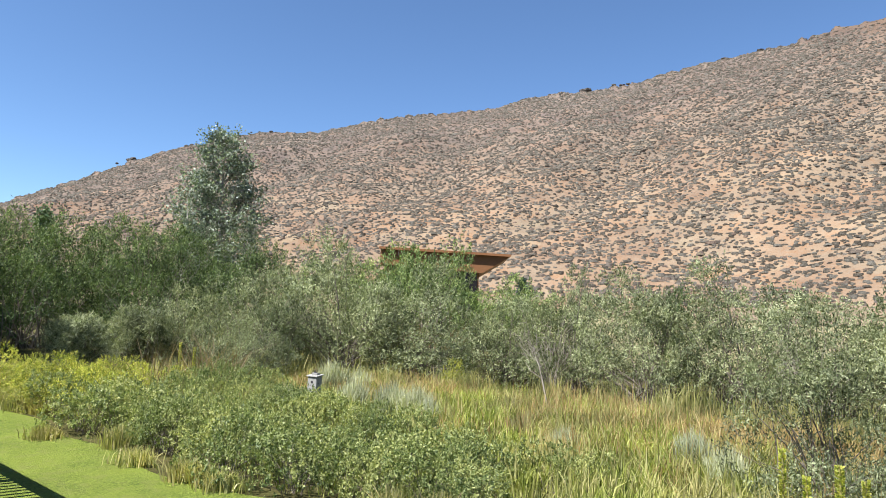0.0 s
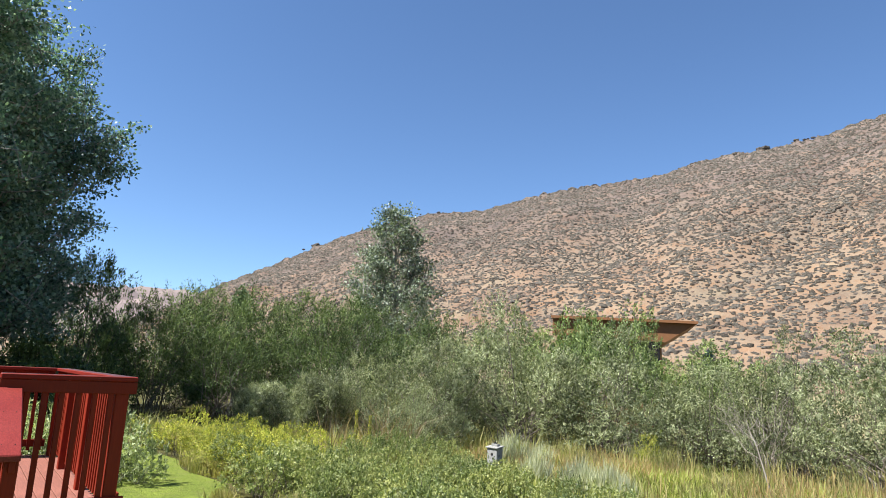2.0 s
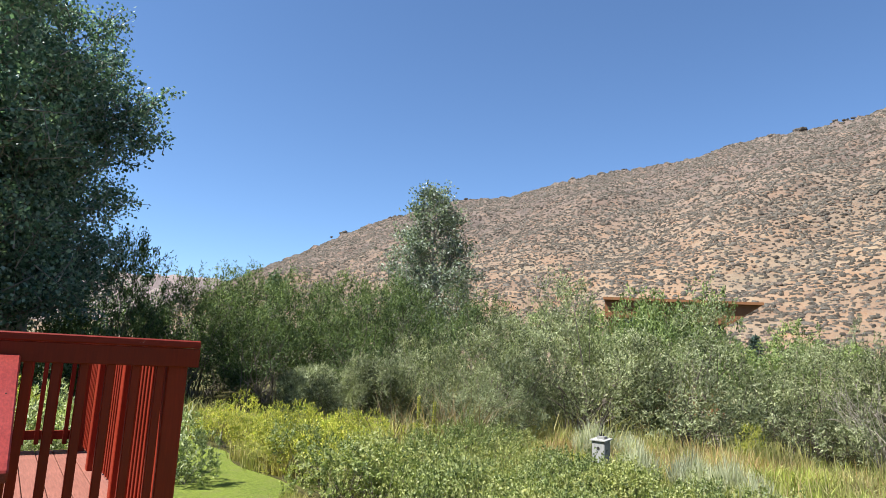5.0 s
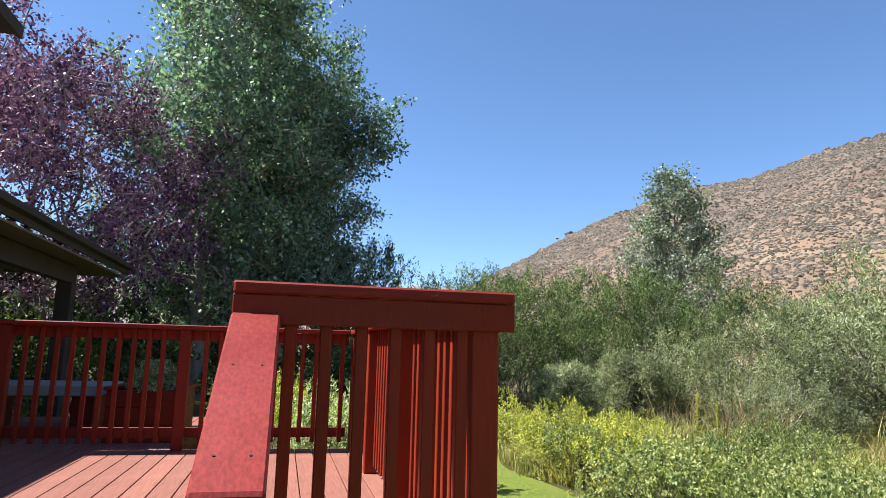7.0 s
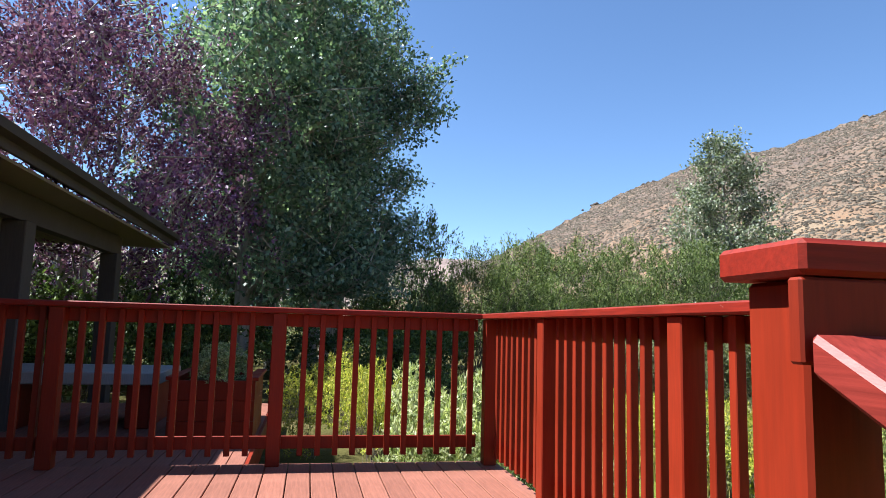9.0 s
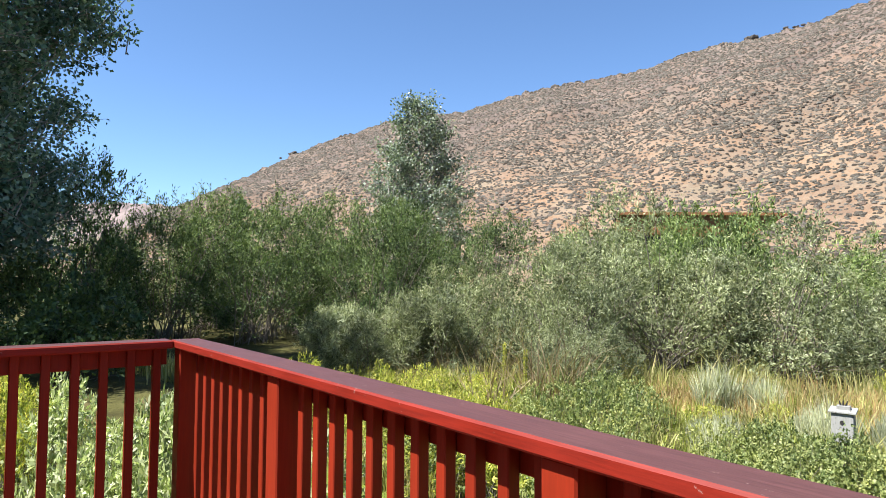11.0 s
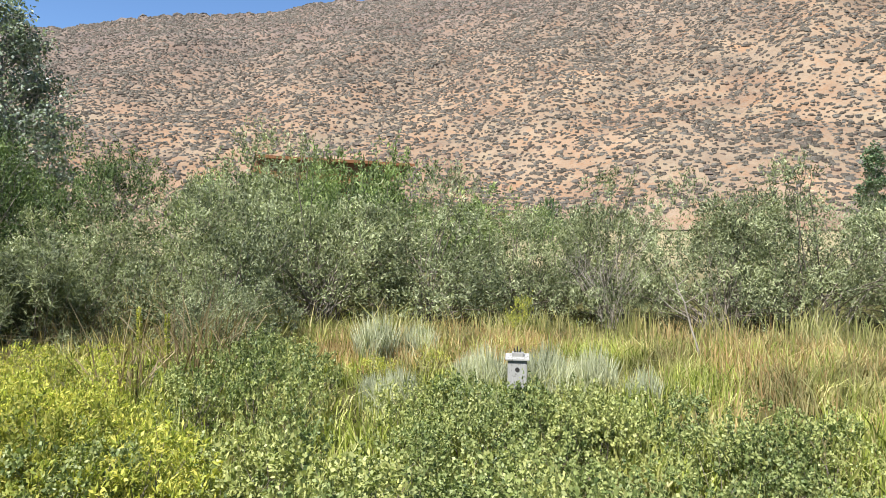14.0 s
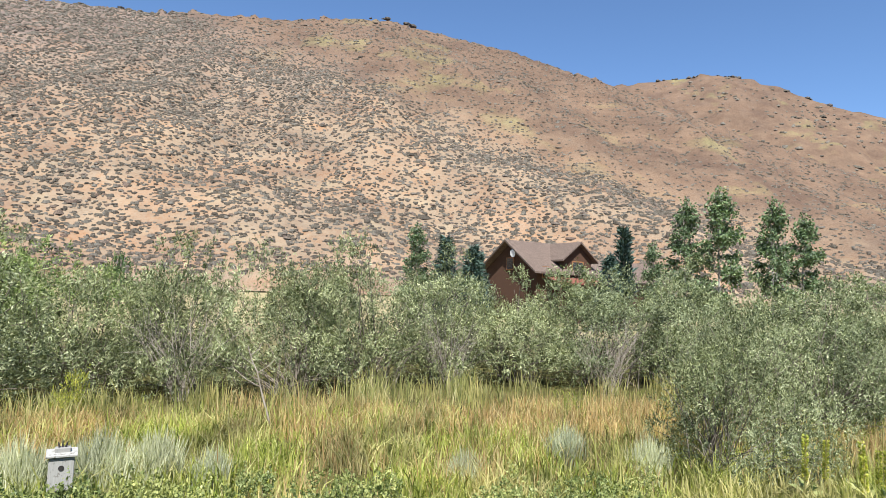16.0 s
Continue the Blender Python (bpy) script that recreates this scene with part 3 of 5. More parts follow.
def railing(name, a, b, posts, gap, label, out, start=0.0):
    """A straight run of railing from a to b; out is the side of the fascia board."""
    a, b = Vector(a), Vector(b)
    along = (b - a).normalized()
    length = (b - a).length
    turn = math.degrees(math.atan2(along.y, along.x))
    root = empty(name, (a.x, a.y, D), turn)
    part("cap", box_bm((start, -0.07, ZR - D - 0.038), (length, 0.07, ZR - D), 0.006), M["cap"], root, "flat top board with worn brown-red paint")
    part("top_rail", box_bm((start, 0.046 * out, ZR - D - 0.128), (length, 0.066 * out, ZR - D - 0.04), 0.003), M["rail"], root)
    part("bottom_rail", box_bm((start, 0.046 * out, 0.10), (length, 0.066 * out, 0.185), 0.003), M["rail"], root)
    for p in posts:
        o = new("post", POST)
        o.parent = root
        o.location = (p, -0.003 * out, 0)
    n = int(length / gap)
    for i in range(n):
        s = (i + 0.6) * gap
        if s > length - 0.03 or min(abs(s - p) for p in posts) < 0.075:
            continue
        o = new("baluster", BALUSTER)
        o.parent = root
        o.location = (s, 0.025 * out, 0.06)
    return tagged(root, label, "railing")


railing("deck_railing", (X_FAR, 0.07), (-0.142, 0.07), [0.05, 1.2, 2.54], 0.113,
        "dark red painted wooden railing along the meadow side", 1)
railing("deck_railing", (X_FAR, Y_SIDE), (X_FAR, -0.002), [0.06, 0.76, 2.14], 0.118,
        "dark red painted wooden railing at the deck end", 1)
railing("deck_railing", (-0.07, -0.742), (-0.07, 0.14), [0.07, 0.79], 0.108,
        "short dark red railing beside the deck steps", -1)
railing("deck_railing", (-0.07, Y_SIDE), (-0.07, -2.05), [0.06, 1.42], 0.113,
        "short dark red railing beside the deck steps", -1)

# the sloped handrails of the steps
def stair_handrail(y):
    root = empty("stair_handrail", (0, y, 0))
    x0, x1, z0, z1 = 0.004, 0.72, 1.505, 1.135
    part("cap", prism_bm([(x0, z0), (x1, z1), (x1, z1 - 0.042), (x0, z0 - 0.042)], "y", -0.07, 0.07, 0.006), M["handrail"], root, "sloping top board with glossy red paint")
    part("top_rail", prism_bm([(x0, z0 - 0.044), (x1 - 0.03, z1 - 0.03), (x1 - 0.03, z1 - 0.11), (x0, z0 - 0.13)], "y", 0.012, 0.05, 0.004), M["rail"], root)
    part("post", box_bm((x1 - 0.15, -0.015, 0.0), (x1 - 0.058, 0.065, z1 + 0.005), 0.004), M["rail"], root)
    for sx in (0.29, 0.62):
        for sy in (-0.035, 0.035):
            bm = bmesh.new()
            z = z0 - (sx - x0) * (z0 - z1) / (x1 - x0) + 0.001
            bmesh.ops.create_cone(bm, cap_ends=True, segments=8, radius1=0.0035, radius2=0.003, depth=0.002, matrix=pose(sx, sy, z, 0, 27.3, 0))
            part("screw", bm, M["black"], root, "small dark screw head")
    for i in range(5):
        x = 0.09 + i * 0.105
        z = z0 - (x - x0) * (z0 - z1) / (x1 - x0) - 0.046
        part("baluster", prism_bm([(x, z - 0.62), (x + 0.04, z - 0.64), (x + 0.04, z - 0.022), (x, z)], "y", -0.03, 0.01), M["rail"], root)
    return tagged(root, "sloping red painted handrail of the deck steps", "handrail")


stair_handrail(-0.672)
stair_handrail(-2.12)


def deck_steps():
    root = empty("deck_steps", (0, 0, 0))
    for y in (-2.1, -1.42, -0.78):
        part("stringer", prism_bm([(0.0, 0.5), (0.28, 0.36), (0.28, 0.32), (0.56, 0.18), (0.56, 0.14), (0.72, 0.0), (0.4, 0.0), (0.0, 0.24)], "y", y - 0.02, y + 0.02), M["rail"], root)
    for i in range(2):
        z = 0.365 - 0.183 * i
        part("riser", box_bm((0.262 + 0.28 * i - 0.28 + 0.02, -2.12, z), (0.28 * i + 0.02, -0.76, z + 0.145), 0.002), M["rail"], root)
        for k in range(2):
            part("tread", box_bm((0.02 + 0.28 * i + 0.142 * k, -2.14, z - 0.035), (0.158 + 0.28 * i + 0.142 * k, -0.74, z), 0.004), M["deck"], root)
    return tagged(root, "red-brown painted wooden steps up to the deck", "steps")


deck_steps()


def deck():
    root = empty("deck", (0, 0, 0))
    w, g = 0.138, 0.007
    n = int((0.13 - Y_SIDE) / (w + g))
    me = unit_box("board", (4.1, w, 0.036), 0.003, M["deck"])
    for i in range(n + 1):
        o = new("board", me)
        o.parent = root
        o.location = (-2.06, 0.14 - w / 2 - i * (w + g), D - 0.036)
    part("rim_joist", box_bm((-4.1, 0.10, 0.3), (-0.01, 0.138, D - 0.04), 0.004), M["rail"], root)
    part("rim_joist", box_bm((-0.045, Y_SIDE, 0.3), (-0.008, 0.09, D - 0.04), 0.004), M["rail"], root)
    part("rim_joist", box_bm((-4.1, Y_SIDE, 0.3), (-4.062, 0.09, D - 0.04), 0.004), M["rail"], root)
    for x in (-4.0, -2.0, -0.12):
        for y in (-3.4, -1.7, 0.02):
            part("footing", box_bm((x - 0.045, y - 0.045, -0.25), (x + 0.045, y + 0.045, D - 0.04), 0.004), M["rail"], root)
    for y in np.linspace(-3.3, -0.1, 8):
        part("joist", box_bm((-4.05, y - 0.019, 0.3), (-0.05, y + 0.019, D - 0.04), 0.0), M["rail"], root)
    return tagged(root, "raised deck of red-brown painted boards", "deck")


deck()


# ---- plants ----
def willow_meshes(seed, twigs, leaves, leaf, material, stems=26, upright=0.6, lumps=26, low=0.16, lump_r=0.31, tall=1.5, skirt=0):
    """A many-stemmed shrub of unit size: canes fanning from the base, leafy shoots over a crown of uneven lumps."""
    rng = np.random.default_rng(seed)
    c = rng.normal(size=(lumps, 3))
    c[:, 2] = np.abs(c[:, 2]) + 0.1
    c = unit(c) * rng.uniform(0.4, 0.76, (lumps, 1))
    c[:, 2] = c[:, 2] * (tall - low - lump_r) / 0.74 + low
    if skirt:
        c[::skirt, 2] = low + (c[::skirt, 2] - low) * 0.35
    cr = lump_r * rng.uniform(0.65, 1.15, lumps)
    k = rng.choice(lumps, twigs, p=cr ** 2 / np.sum(cr ** 2))
    d = rng.normal(size=(twigs, 3)) + unit(c[k]) * 0.7 + np.array([[0, 0, 0.35]])
    d = unit(d)
    P = c[k] + d * (cr[k] * (1 - 0.45 * rng.random(twigs) ** 2))[:, None]
    P[:, 2] = np.maximum(P[:, 2], low * 0.6 + 0.25 * rng.random(twigs))
    grow = unit(d * (1 - upright) + np.array([[0, 0, upright]]) + rng.normal(size=(twigs, 3)) * 0.3)
    L = rng.uniform(0.07, 0.14, twigs) * np.where(rng.random(twigs) > 0.92, 1.8, 1.0)
    t = rng.uniform(0.0, 1.0, (twigs, leaves))
    at = P[:, None] + grow[:, None] * (t * L[:, None])[..., None]
    at = at + rng.normal(size=at.shape) * 0.018
    out = grow[:, None] * 0.45 + rng.normal(size=at.shape) * 0.6
    face = np.repeat(d[:, None], leaves, 1).reshape(-1, 3) + np.array([[0, 0, 0.3]])
    n = twigs * leaves
    V, Q = leaf_quads(at.reshape(-1, 3), out.reshape(-1, 3), rng.uniform(0.7, 1.3, n) * leaf[0], rng.uniform(0.7, 1.3, n) * leaf[1], rng, 0.05, face)
    foliage = mesh_arrays("foliage", V, Q)
    foliage.materials.append(material)
    paths = []
    for i in range(stems):
        j = rng.integers(twigs)
        end = P[j] * 0.95
        b0 = np.array([rng.normal() * 0.13, rng.normal() * 0.13, -0.05])
        mid = (b0 + end) / 2 + np.array([0, 0, 0.12]) - 0.10 * np.array([end[0], end[1], 0])
        s = np.linspace(0, 1, 6)[:, None]
        pts = b0 * (1 - s) ** 2 + 2 * mid * s * (1 - s) + end * s ** 2
        paths.append((pts, np.linspace(0.009, 0.0025, 6) * rng.uniform(0.6, 1.2)))
    for i in rng.integers(0, twigs, twigs // 7):
        paths.append((np.stack([P[i] - grow[i] * L[i] * 0.6, P[i] + grow[i] * L[i]]), np.array([0.003, 0.001])))
    sv, sq = tubes(paths, 4)
    canes = mesh_arrays("brushwood", sv, sq, smooth=True)
    canes.materials.append(M["stem"])
    return foliage, canes


def shrub(name, meshes, at, turn, scale, label, category, group=""):
    root = empty(name)
    root.matrix_basis = Matrix.LocRotScale(at, Euler((0, 0, turn)), (scale[0], scale[1], scale[2] / 1.5))
    f = new("foliage", meshes[0])
    s = new("brushwood", meshes[1])
    f["kind"] = s["kind"] = "stuff"
    f.parent = s.parent = root
    return tagged(root, label, category, group)


def gz(x, y):
    return float(ground_z(x, y))


SILVER = [willow_meshes(21 + i, 920, 20, (0.036, 0.0104), M["willow"], 60, 0.58, 28, low=0.05, lump_r=0.31, skirt=3) for i in range(4)]
THIN = [willow_meshes(31 + i, 520, 16, (0.054, 0.017), M["willow"], 20, 0.5, low=0.06) for i in range(2)]
GREEN = [willow_meshes(41 + i, 560, 17, (0.047, 0.0145), M["green_willow"], 24, 0.75) for i in range(2)]
DARK = [willow_meshes(51 + i, 560, 15, (0.047, 0.015), M["shade_willow"], 24, 0.6, low=0.1) for i in range(2)]
TALL = [willow_meshes(46 + i, 760, 16, (0.038, 0.012), M["thicket"], 30, 0.65, low=0.3, lump_r=0.32) for i in range(2)]
WISP = willow_meshes(59, 520, 16, (0.1, 0.011), M["willow"], 30, 0.8, 18, low=0.1, lump_r=0.34)
UNDER = willow_meshes(57, 240, 12, (0.085, 0.04), M["shade_willow"], 12, 0.55, low=0.1)

rs = random.Random(5)
# x, y, radius, height
BELT = [(-10.6, 10.4, 2.0, 3.5), (-9.5, 9.3, 1.3, 2.1), (-12.8, 9.0, 2.0, 3.0), (-14.9, 8.2, 1.7, 2.2), (4.9, 8.4, 1.35, 2.6), (-15.2, 10.8, 1.9, 3.0), (-12.6, 11.6, 2.5, 4.0), (-10.4, 13.6, 2.7, 4.9), (-12.8, 15.2, 2.8, 5.2), (-8.2, 15.4, 2.6, 4.1), (-6.0, 17.2, 2.4, 3.6),
        (-3.6, 17.4, 2.3, 4.2), (-1.2, 17.2, 2.3, 3.9), (1.0, 18.4, 2.5, 4.3), (3.4, 19.0, 2.5, 3.9), (5.8, 19.4, 2.5, 3.8), (8.4, 18.4, 2.6, 3.7),
        (11.2, 18.6, 2.8, 3.8), (14.4, 17.6, 2.8, 3.7), (17.6, 16.6, 2.8, 3.6), (7.0, 10.4, 1.6, 3.0), (9.2, 10.9, 1.9, 3.3), (11.8, 12.0, 1.9, 3.1), (20.0, 14.0, 2.8, 3.6)]
for i, (x, y, r, h) in enumerate(BELT):
    shrub("willow_shrub", SILVER[i % 4], (x, y, gz(x, y) - 0.05), rs.uniform(0, 6.28), (r * 1.1, r * rs.uniform(1.0, 1.15), h * 1.06),
          "silvery grey-green willow shrub with bare lower canes", "willow", "willows along the meadow")
BACK = [(-15.6, 17.6, 2.8, 5.2), (-11.0, 18.6, 2.8, 5.9), (-7.4, 20.4, 2.6, 3.9), (-13.8, 21.6, 3.0, 6.9), (-10.4, 23.6, 2.8, 4.1), (-17.0, 23.0, 3.0, 6.6), (-4.6, 22.6, 2.4, 3.9), (0.2, 23.0, 2.4, 3.9),
        (5.0, 24.0, 2.6, 4.1), (10.0, 24.0, 2.8, 4.1), (15.0, 23.0, 2.8, 4.1), (20.5, 21.0, 3.0, 4.1), (25.0, 18.0, 3.0, 4.0)]
for i, (x, y, r, h) in enumerate(BACK):
    shrub("willow_shrub", GREEN[i % 2] if x < -5 else THIN[i % 2], (x, y, gz(x, y) - 0.05), rs.uniform(0, 6.28), (r, r, h if x < -5 else h * 1.13),
          "bright green willow shrub behind the silvery ones" if x < -5 else "grey-green willow shrub behind the front row", "willow", "willows along the meadow")
for i, (x, y, r, h) in enumerate(((-13.5, 7.0, 1.4, 2.1), (-14.7, 6.5, 1.2, 1.9), (-12.3, 7.8, 1.3, 2.1), (-13.2, 8.2, 1.4, 2.4), (-15.6, 7.2, 1.2, 2.0))):
    shrub("sandbar_willow", WISP, (x, y, gz(x, y) - 0.05), i * 1.3, (r, r, h), "feathery pale green willow with long narrow leaves", "willow", "feathery willows")
SHADE = [(-24.5, 8.6, 3.0, 5.0), (-28.0, 6.4, 3.2, 5.6), (-32.0, 4.2, 3.4, 6.2), (-27.5, 11.4, 3.2, 5.8), (-32.0, 9.4, 3.4, 6.4), (-22.0, 12.6, 2.8, 5.2), (-25.0, 16.0, 3.2, 5.9), (-20.6, 16.8, 2.8, 5.2), (-30.0, 15.0, 3.2, 6.6), (-27.0, 3.0, 3.2, 6.2), (-29.5, 0.2, 3.4, 6.2), (-31.0, -3.4, 3.6, 6.0), (-33.0, -8.0, 3.8, 6.4), (-30.0, -12.5, 3.8, 6.0), (-21.0, -8.2, 2.6, 4.2), (-19.5, -11.4, 2.8, 4.4), (-24.0, -5.0, 2.8, 4.6)]
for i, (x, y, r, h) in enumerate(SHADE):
    # Low y takes the shade-darkened leaf, the rest the lighter thicket leaf.
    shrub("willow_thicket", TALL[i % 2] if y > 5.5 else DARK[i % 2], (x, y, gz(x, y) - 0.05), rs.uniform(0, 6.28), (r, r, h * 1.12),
          "tall green willow thicket, sunlit on top" if y > 11 else "tall dark green willow thicket, shade put into its leaf colour", "willow", "dark thicket")
# Shade-darkened copies beneath the canopies paint their dark base.
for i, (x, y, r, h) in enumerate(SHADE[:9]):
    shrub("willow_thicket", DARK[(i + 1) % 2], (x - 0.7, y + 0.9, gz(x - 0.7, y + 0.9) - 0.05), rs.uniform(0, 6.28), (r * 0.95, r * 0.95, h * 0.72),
          "willow growth under the thicket in shade-darkened leaf", "willow", "dark thicket")


def tree_meshes(seed, h, crown_lo, width, limbs, clumps, leaves, leaf, material, trunk_r, spread=0.5, trunks=1, bark="trunk", top_taper=1.0):
    """A tree: tapered trunk, forking limbs and a crown of leafy clumps with gaps."""
    rng = np.random.default_rng(seed)
    paths, tips = [], []
    for k in range(trunks):
        off = np.array([0.0, 0, 0]) if trunks == 1 else np.array([math.cos(k * 2.4), math.sin(k * 2.4), 0]) * trunk_r * 2.2
        s = np.linspace(0, 1, 10)
        wob = np.cumsum(rng.normal(size=(10, 2)) * 0.018 * h, axis=0)
        wob = wob - wob[-1] * s[:, None]
        pts = np.stack([off[0] * (1 + 2 * s) + wob[:, 0] * s, off[1] * (1 + 2 * s) + wob[:, 1] * s, s * h * rng.uniform(0.9, 0.97) - 0.1], 1)
        paths.append((pts, trunk_r * (1 - 0.93 * s ** 0.8)))
        n = limbs // trunks
        for i in range(n):
            u = (i + rng.random()) / n
            z = crown_lo + (0.96 - crown_lo) * u
            p0 = np.array([np.interp(z, s, pts[:, a]) for a in range(3)])
            a = rng.uniform(0, 6.28)
            reach = width * rng.uniform(0.6, 1.0) * max(0.12, math.sin(math.pi * (0.28 + 0.70 * u ** top_taper))) ** 0.8
            rise = reach * rng.uniform(0.25, 0.9) * (0.4 + spread)
            e = p0 + np.array([math.cos(a) * reach, math.sin(a) * reach, rise])
            q = np.linspace(0, 1, 6)[:, None]
            mid = (p0 + e) / 2 + np.array([0, 0, -0.12 * reach])
            lp = p0 * (1 - q) ** 2 + 2 * mid * q * (1 - q) + e * q ** 2
            paths.append((lp, np.linspace(0.3, 0.05, 6) * trunk_r * (1 - 0.6 * u)))
            for f in (0.45, 0.65, 0.8, 0.92, 1.0):
                tips.append((np.array([np.interp(f, q[:, 0], lp[:, c]) for c in range(3)]), unit(e - p0), reach))
    span = np.array([0.3 * width + p[2] for p in tips])
    pick = rng.choice(len(tips), clumps, p=span / span.sum())
    C = np.array([tips[i][0] for i in pick])
    dirs = np.array([tips[i][1] for i in pick])
    rr = np.array([tips[i][2] for i in pick])
    C = C + rng.normal(size=C.shape) * np.maximum(rr, 0.22 * width)[:, None] * np.array([[0.11, 0.11, 0.09]])
    L = rng.uniform(0.05, 0.1, clumps) * h * 0.8
    grow = unit(dirs * 0.6 + rng.normal(size=C.shape) * 0.6 + np.array([[0, 0, 0.25]]))
    t = rng.random((clumps, leaves))
    at = C[:, None] + grow[:, None] * (t * L[:, None])[..., None] + rng.normal(size=(clumps, leaves, 3)) * 0.009 * h
    n = clumps * leaves
    V, Q = leaf_quads(at.reshape(-1, 3), rng.normal(size=(n, 3)) + np.array([[0, 0, -0.4]]), rng.uniform(0.7, 1.3, n) * leaf[0], rng.uniform(0.7, 1.3, n) * leaf[1], rng, 0.06)
    crown = mesh_arrays("crown", V, Q)
    crown.materials.append(material)
    for i in range(0, clumps, 3):
        paths.append((np.stack([C[i] - grow[i] * L[i] * 0.5, C[i] + grow[i] * L[i]]), np.array([0.02, 0.006])))
    tv, tq = tubes(paths, 6)
    wood = mesh_arrays("trunk", tv, tq, smooth=True)
    wood.materials.append(M[bark])
    return crown, wood


def tree(name, meshes, at, turn, scale, label, category="tree", group=""):
    root = empty(name)
    root.matrix_basis = Matrix.LocRotScale(at, Euler((0, 0, turn)), (scale, scale, scale))
    c, w = new("crown", meshes[0]), new("trunk", meshes[1])
    c.parent = w.parent = root
    return tagged(root, label, category, group)


BIG = [tree_meshes(61 + i, 14.5, 0.13, 3.7, 90, 3000, 19, (0.14, 0.1), M["cottonwood"], 0.27, 0.5, 2, top_taper=1.5) for i in range(2)]
tree("cottonwood_tree", BIG[0], (-18.5, -3.2, 0), 0.4, 1.0, "tall cottonwood with pale double trunk and dark dense crown", "tree", "cottonwoods behind the deck")
tree("cottonwood_tree", BIG[1], (-20.5, -1.7, 0), 2.0, 0.95, "tall cottonwood with pale double trunk and dark dense crown", "tree", "cottonwoods behind the deck")
tree("cottonwood_tree", BIG[0], (-25.0, -0.2, 0), 3.3, 1.0, "tall cottonwood standing behind the nearer two", "tree", "cottonwoods behind the deck")
tree("plum_tree", tree_meshes(71, 8.8, 0.04, 4.2, 72, 2700, 18, (0.1, 0.06), M["plum"], 0.14, 0.9, 2), (-15.0, -6.4, 0), 0, 1.0, "purple-leaved plum tree beside the house", "tree")
LONE = tree_meshes(84, 14.8, 0.05, 3.3, 96, 1900, 13, (0.17, 0.125), M["poplar"], 0.2, 0.9, 1, top_taper=0.75)
tree("poplar_tree", LONE, (-34.95, 23.9, gz(-34.9, 23.9) - 0.1), 0, 1.07, "lone young poplar with airy silvery crown", "tree")
POPL = tree_meshes(82, 10.0, 0.06, 1.35, 40, 430, 12, (0.22, 0.15), M["green_poplar"], 0.13, 1.2, 1, top_taper=0.8)


def ray_place(yaw, dist):
    """A place by compass heading and distance from the meadow railing."""
    return -1.9 - math.sin(radians(yaw)) * dist, math.cos(radians(yaw)) * dist


for yaw, dist, top in ((-35.7, 62, 9.1), (-38.3, 60, 10.0), (-42.2, 58, 8.9), (-44.3, 60, 7.6), (-12.9, 66, 6.6), (-33.2, 60, 5.4), (-52.0, 70, 6.5), (70.0, 62, 7.7), (73.5, 66, 5.6)):
    x, y = ray_place(yaw, dist)
    z = gz(x, y) - 0.1
    s = (2.1 + dist * math.tan(radians(top)) - z) / 10.0
    tree("poplar_tree", POPL, (x, y, z), yaw, s, "slender green poplar in the distance", "tree", "distant poplars")


def spruce_meshes(seed, h, width, tiers, per, columnar=False):
    rng = np.random.default_rng(seed)
    A, O, paths = [], [], [(np.array([[0, 0, -0.1], [0, 0, h * 0.97]]), np.array([0.02, 0.003]) * h)]
    for i in range(tiers):
        u = (i + 0.5) / tiers
        z = h * (0.06 + 0.92 * u)
        reach = width * (1 - u) ** (0.5 if columnar else 0.9) + 0.03 * h * (1 - u)
        for k in range(per):
            a = rng.uniform(0, 6.28)
            d = np.array([math.cos(a), math.sin(a), 0.9 if columnar else -0.22])
            f = rng.uniform(0.15, 1, 16)[:, None]
            A.append(np.array([0, 0, z]) + d * reach * f + rng.normal(size=(16, 3)) * 0.012 * h)
            O.append(d + rng.normal(size=(16, 3)) * 0.5)
            paths.append((np.stack([np.array([0, 0, z]), np.array([0, 0, z]) + d * reach]), np.array([0.006, 0.002]) * h))
    A, O = np.concatenate(A), np.concatenate(O)
    V, Q = leaf_quads(A, O, rng.uniform(0.05, 0.09, len(A)) * h, rng.uniform(0.014, 0.024, len(A)) * h, rng)
    crown = mesh_arrays("crown", V, Q)
    crown.materials.append(M["spruce"])
    tv, tq = tubes(paths, 4)
    wood = mesh_arrays("trunk", tv, tq)
    wood.materials.append(M["stem"])
    return crown, wood


SPRUCE = spruce_meshes(91, 5.0, 1.2, 16, 11)
COLUMN = spruce_meshes(92, 6.0, 0.38, 16, 8, True)
for yaw, dist, top, kind in ((-15.5, 64, 5.3, 0), (-17.9, 62, 4.6, 0), (-18.4, 64, 3.9, 0), (-29.6, 58, 4.0, 0), (-30.8, 60, 6.1, 1), (28.0, 80, 3.0, 0)):
    x, y = ray_place(yaw, dist)
    z = gz(x, y) - 0.1
    hh = 6.0 if kind else 5.0
    s = (2.1 + dist * math.tan(radians(top)) - z) / hh
    tree("spruce_tree", COLUMN if kind else SPRUCE, (x, y, z), yaw, s, "dark narrow upright evergreen" if kind else "dark blue-green spruce in the distance", "conifer", "evergreens by the lodge")


# ---- meadow plants ----
def spread_points(n, x0, x1, y0, y1, rng, keep=None):
    P = np.stack([rng.uniform(x0, x1, n), rng.uniform(y0, y1, n)], 1)
    if keep is not None:
        P = P[keep(P[:, 0], P[:, 1])]
    return np.column_stack([P, ground_z(P[:, 0], P[:, 1])])


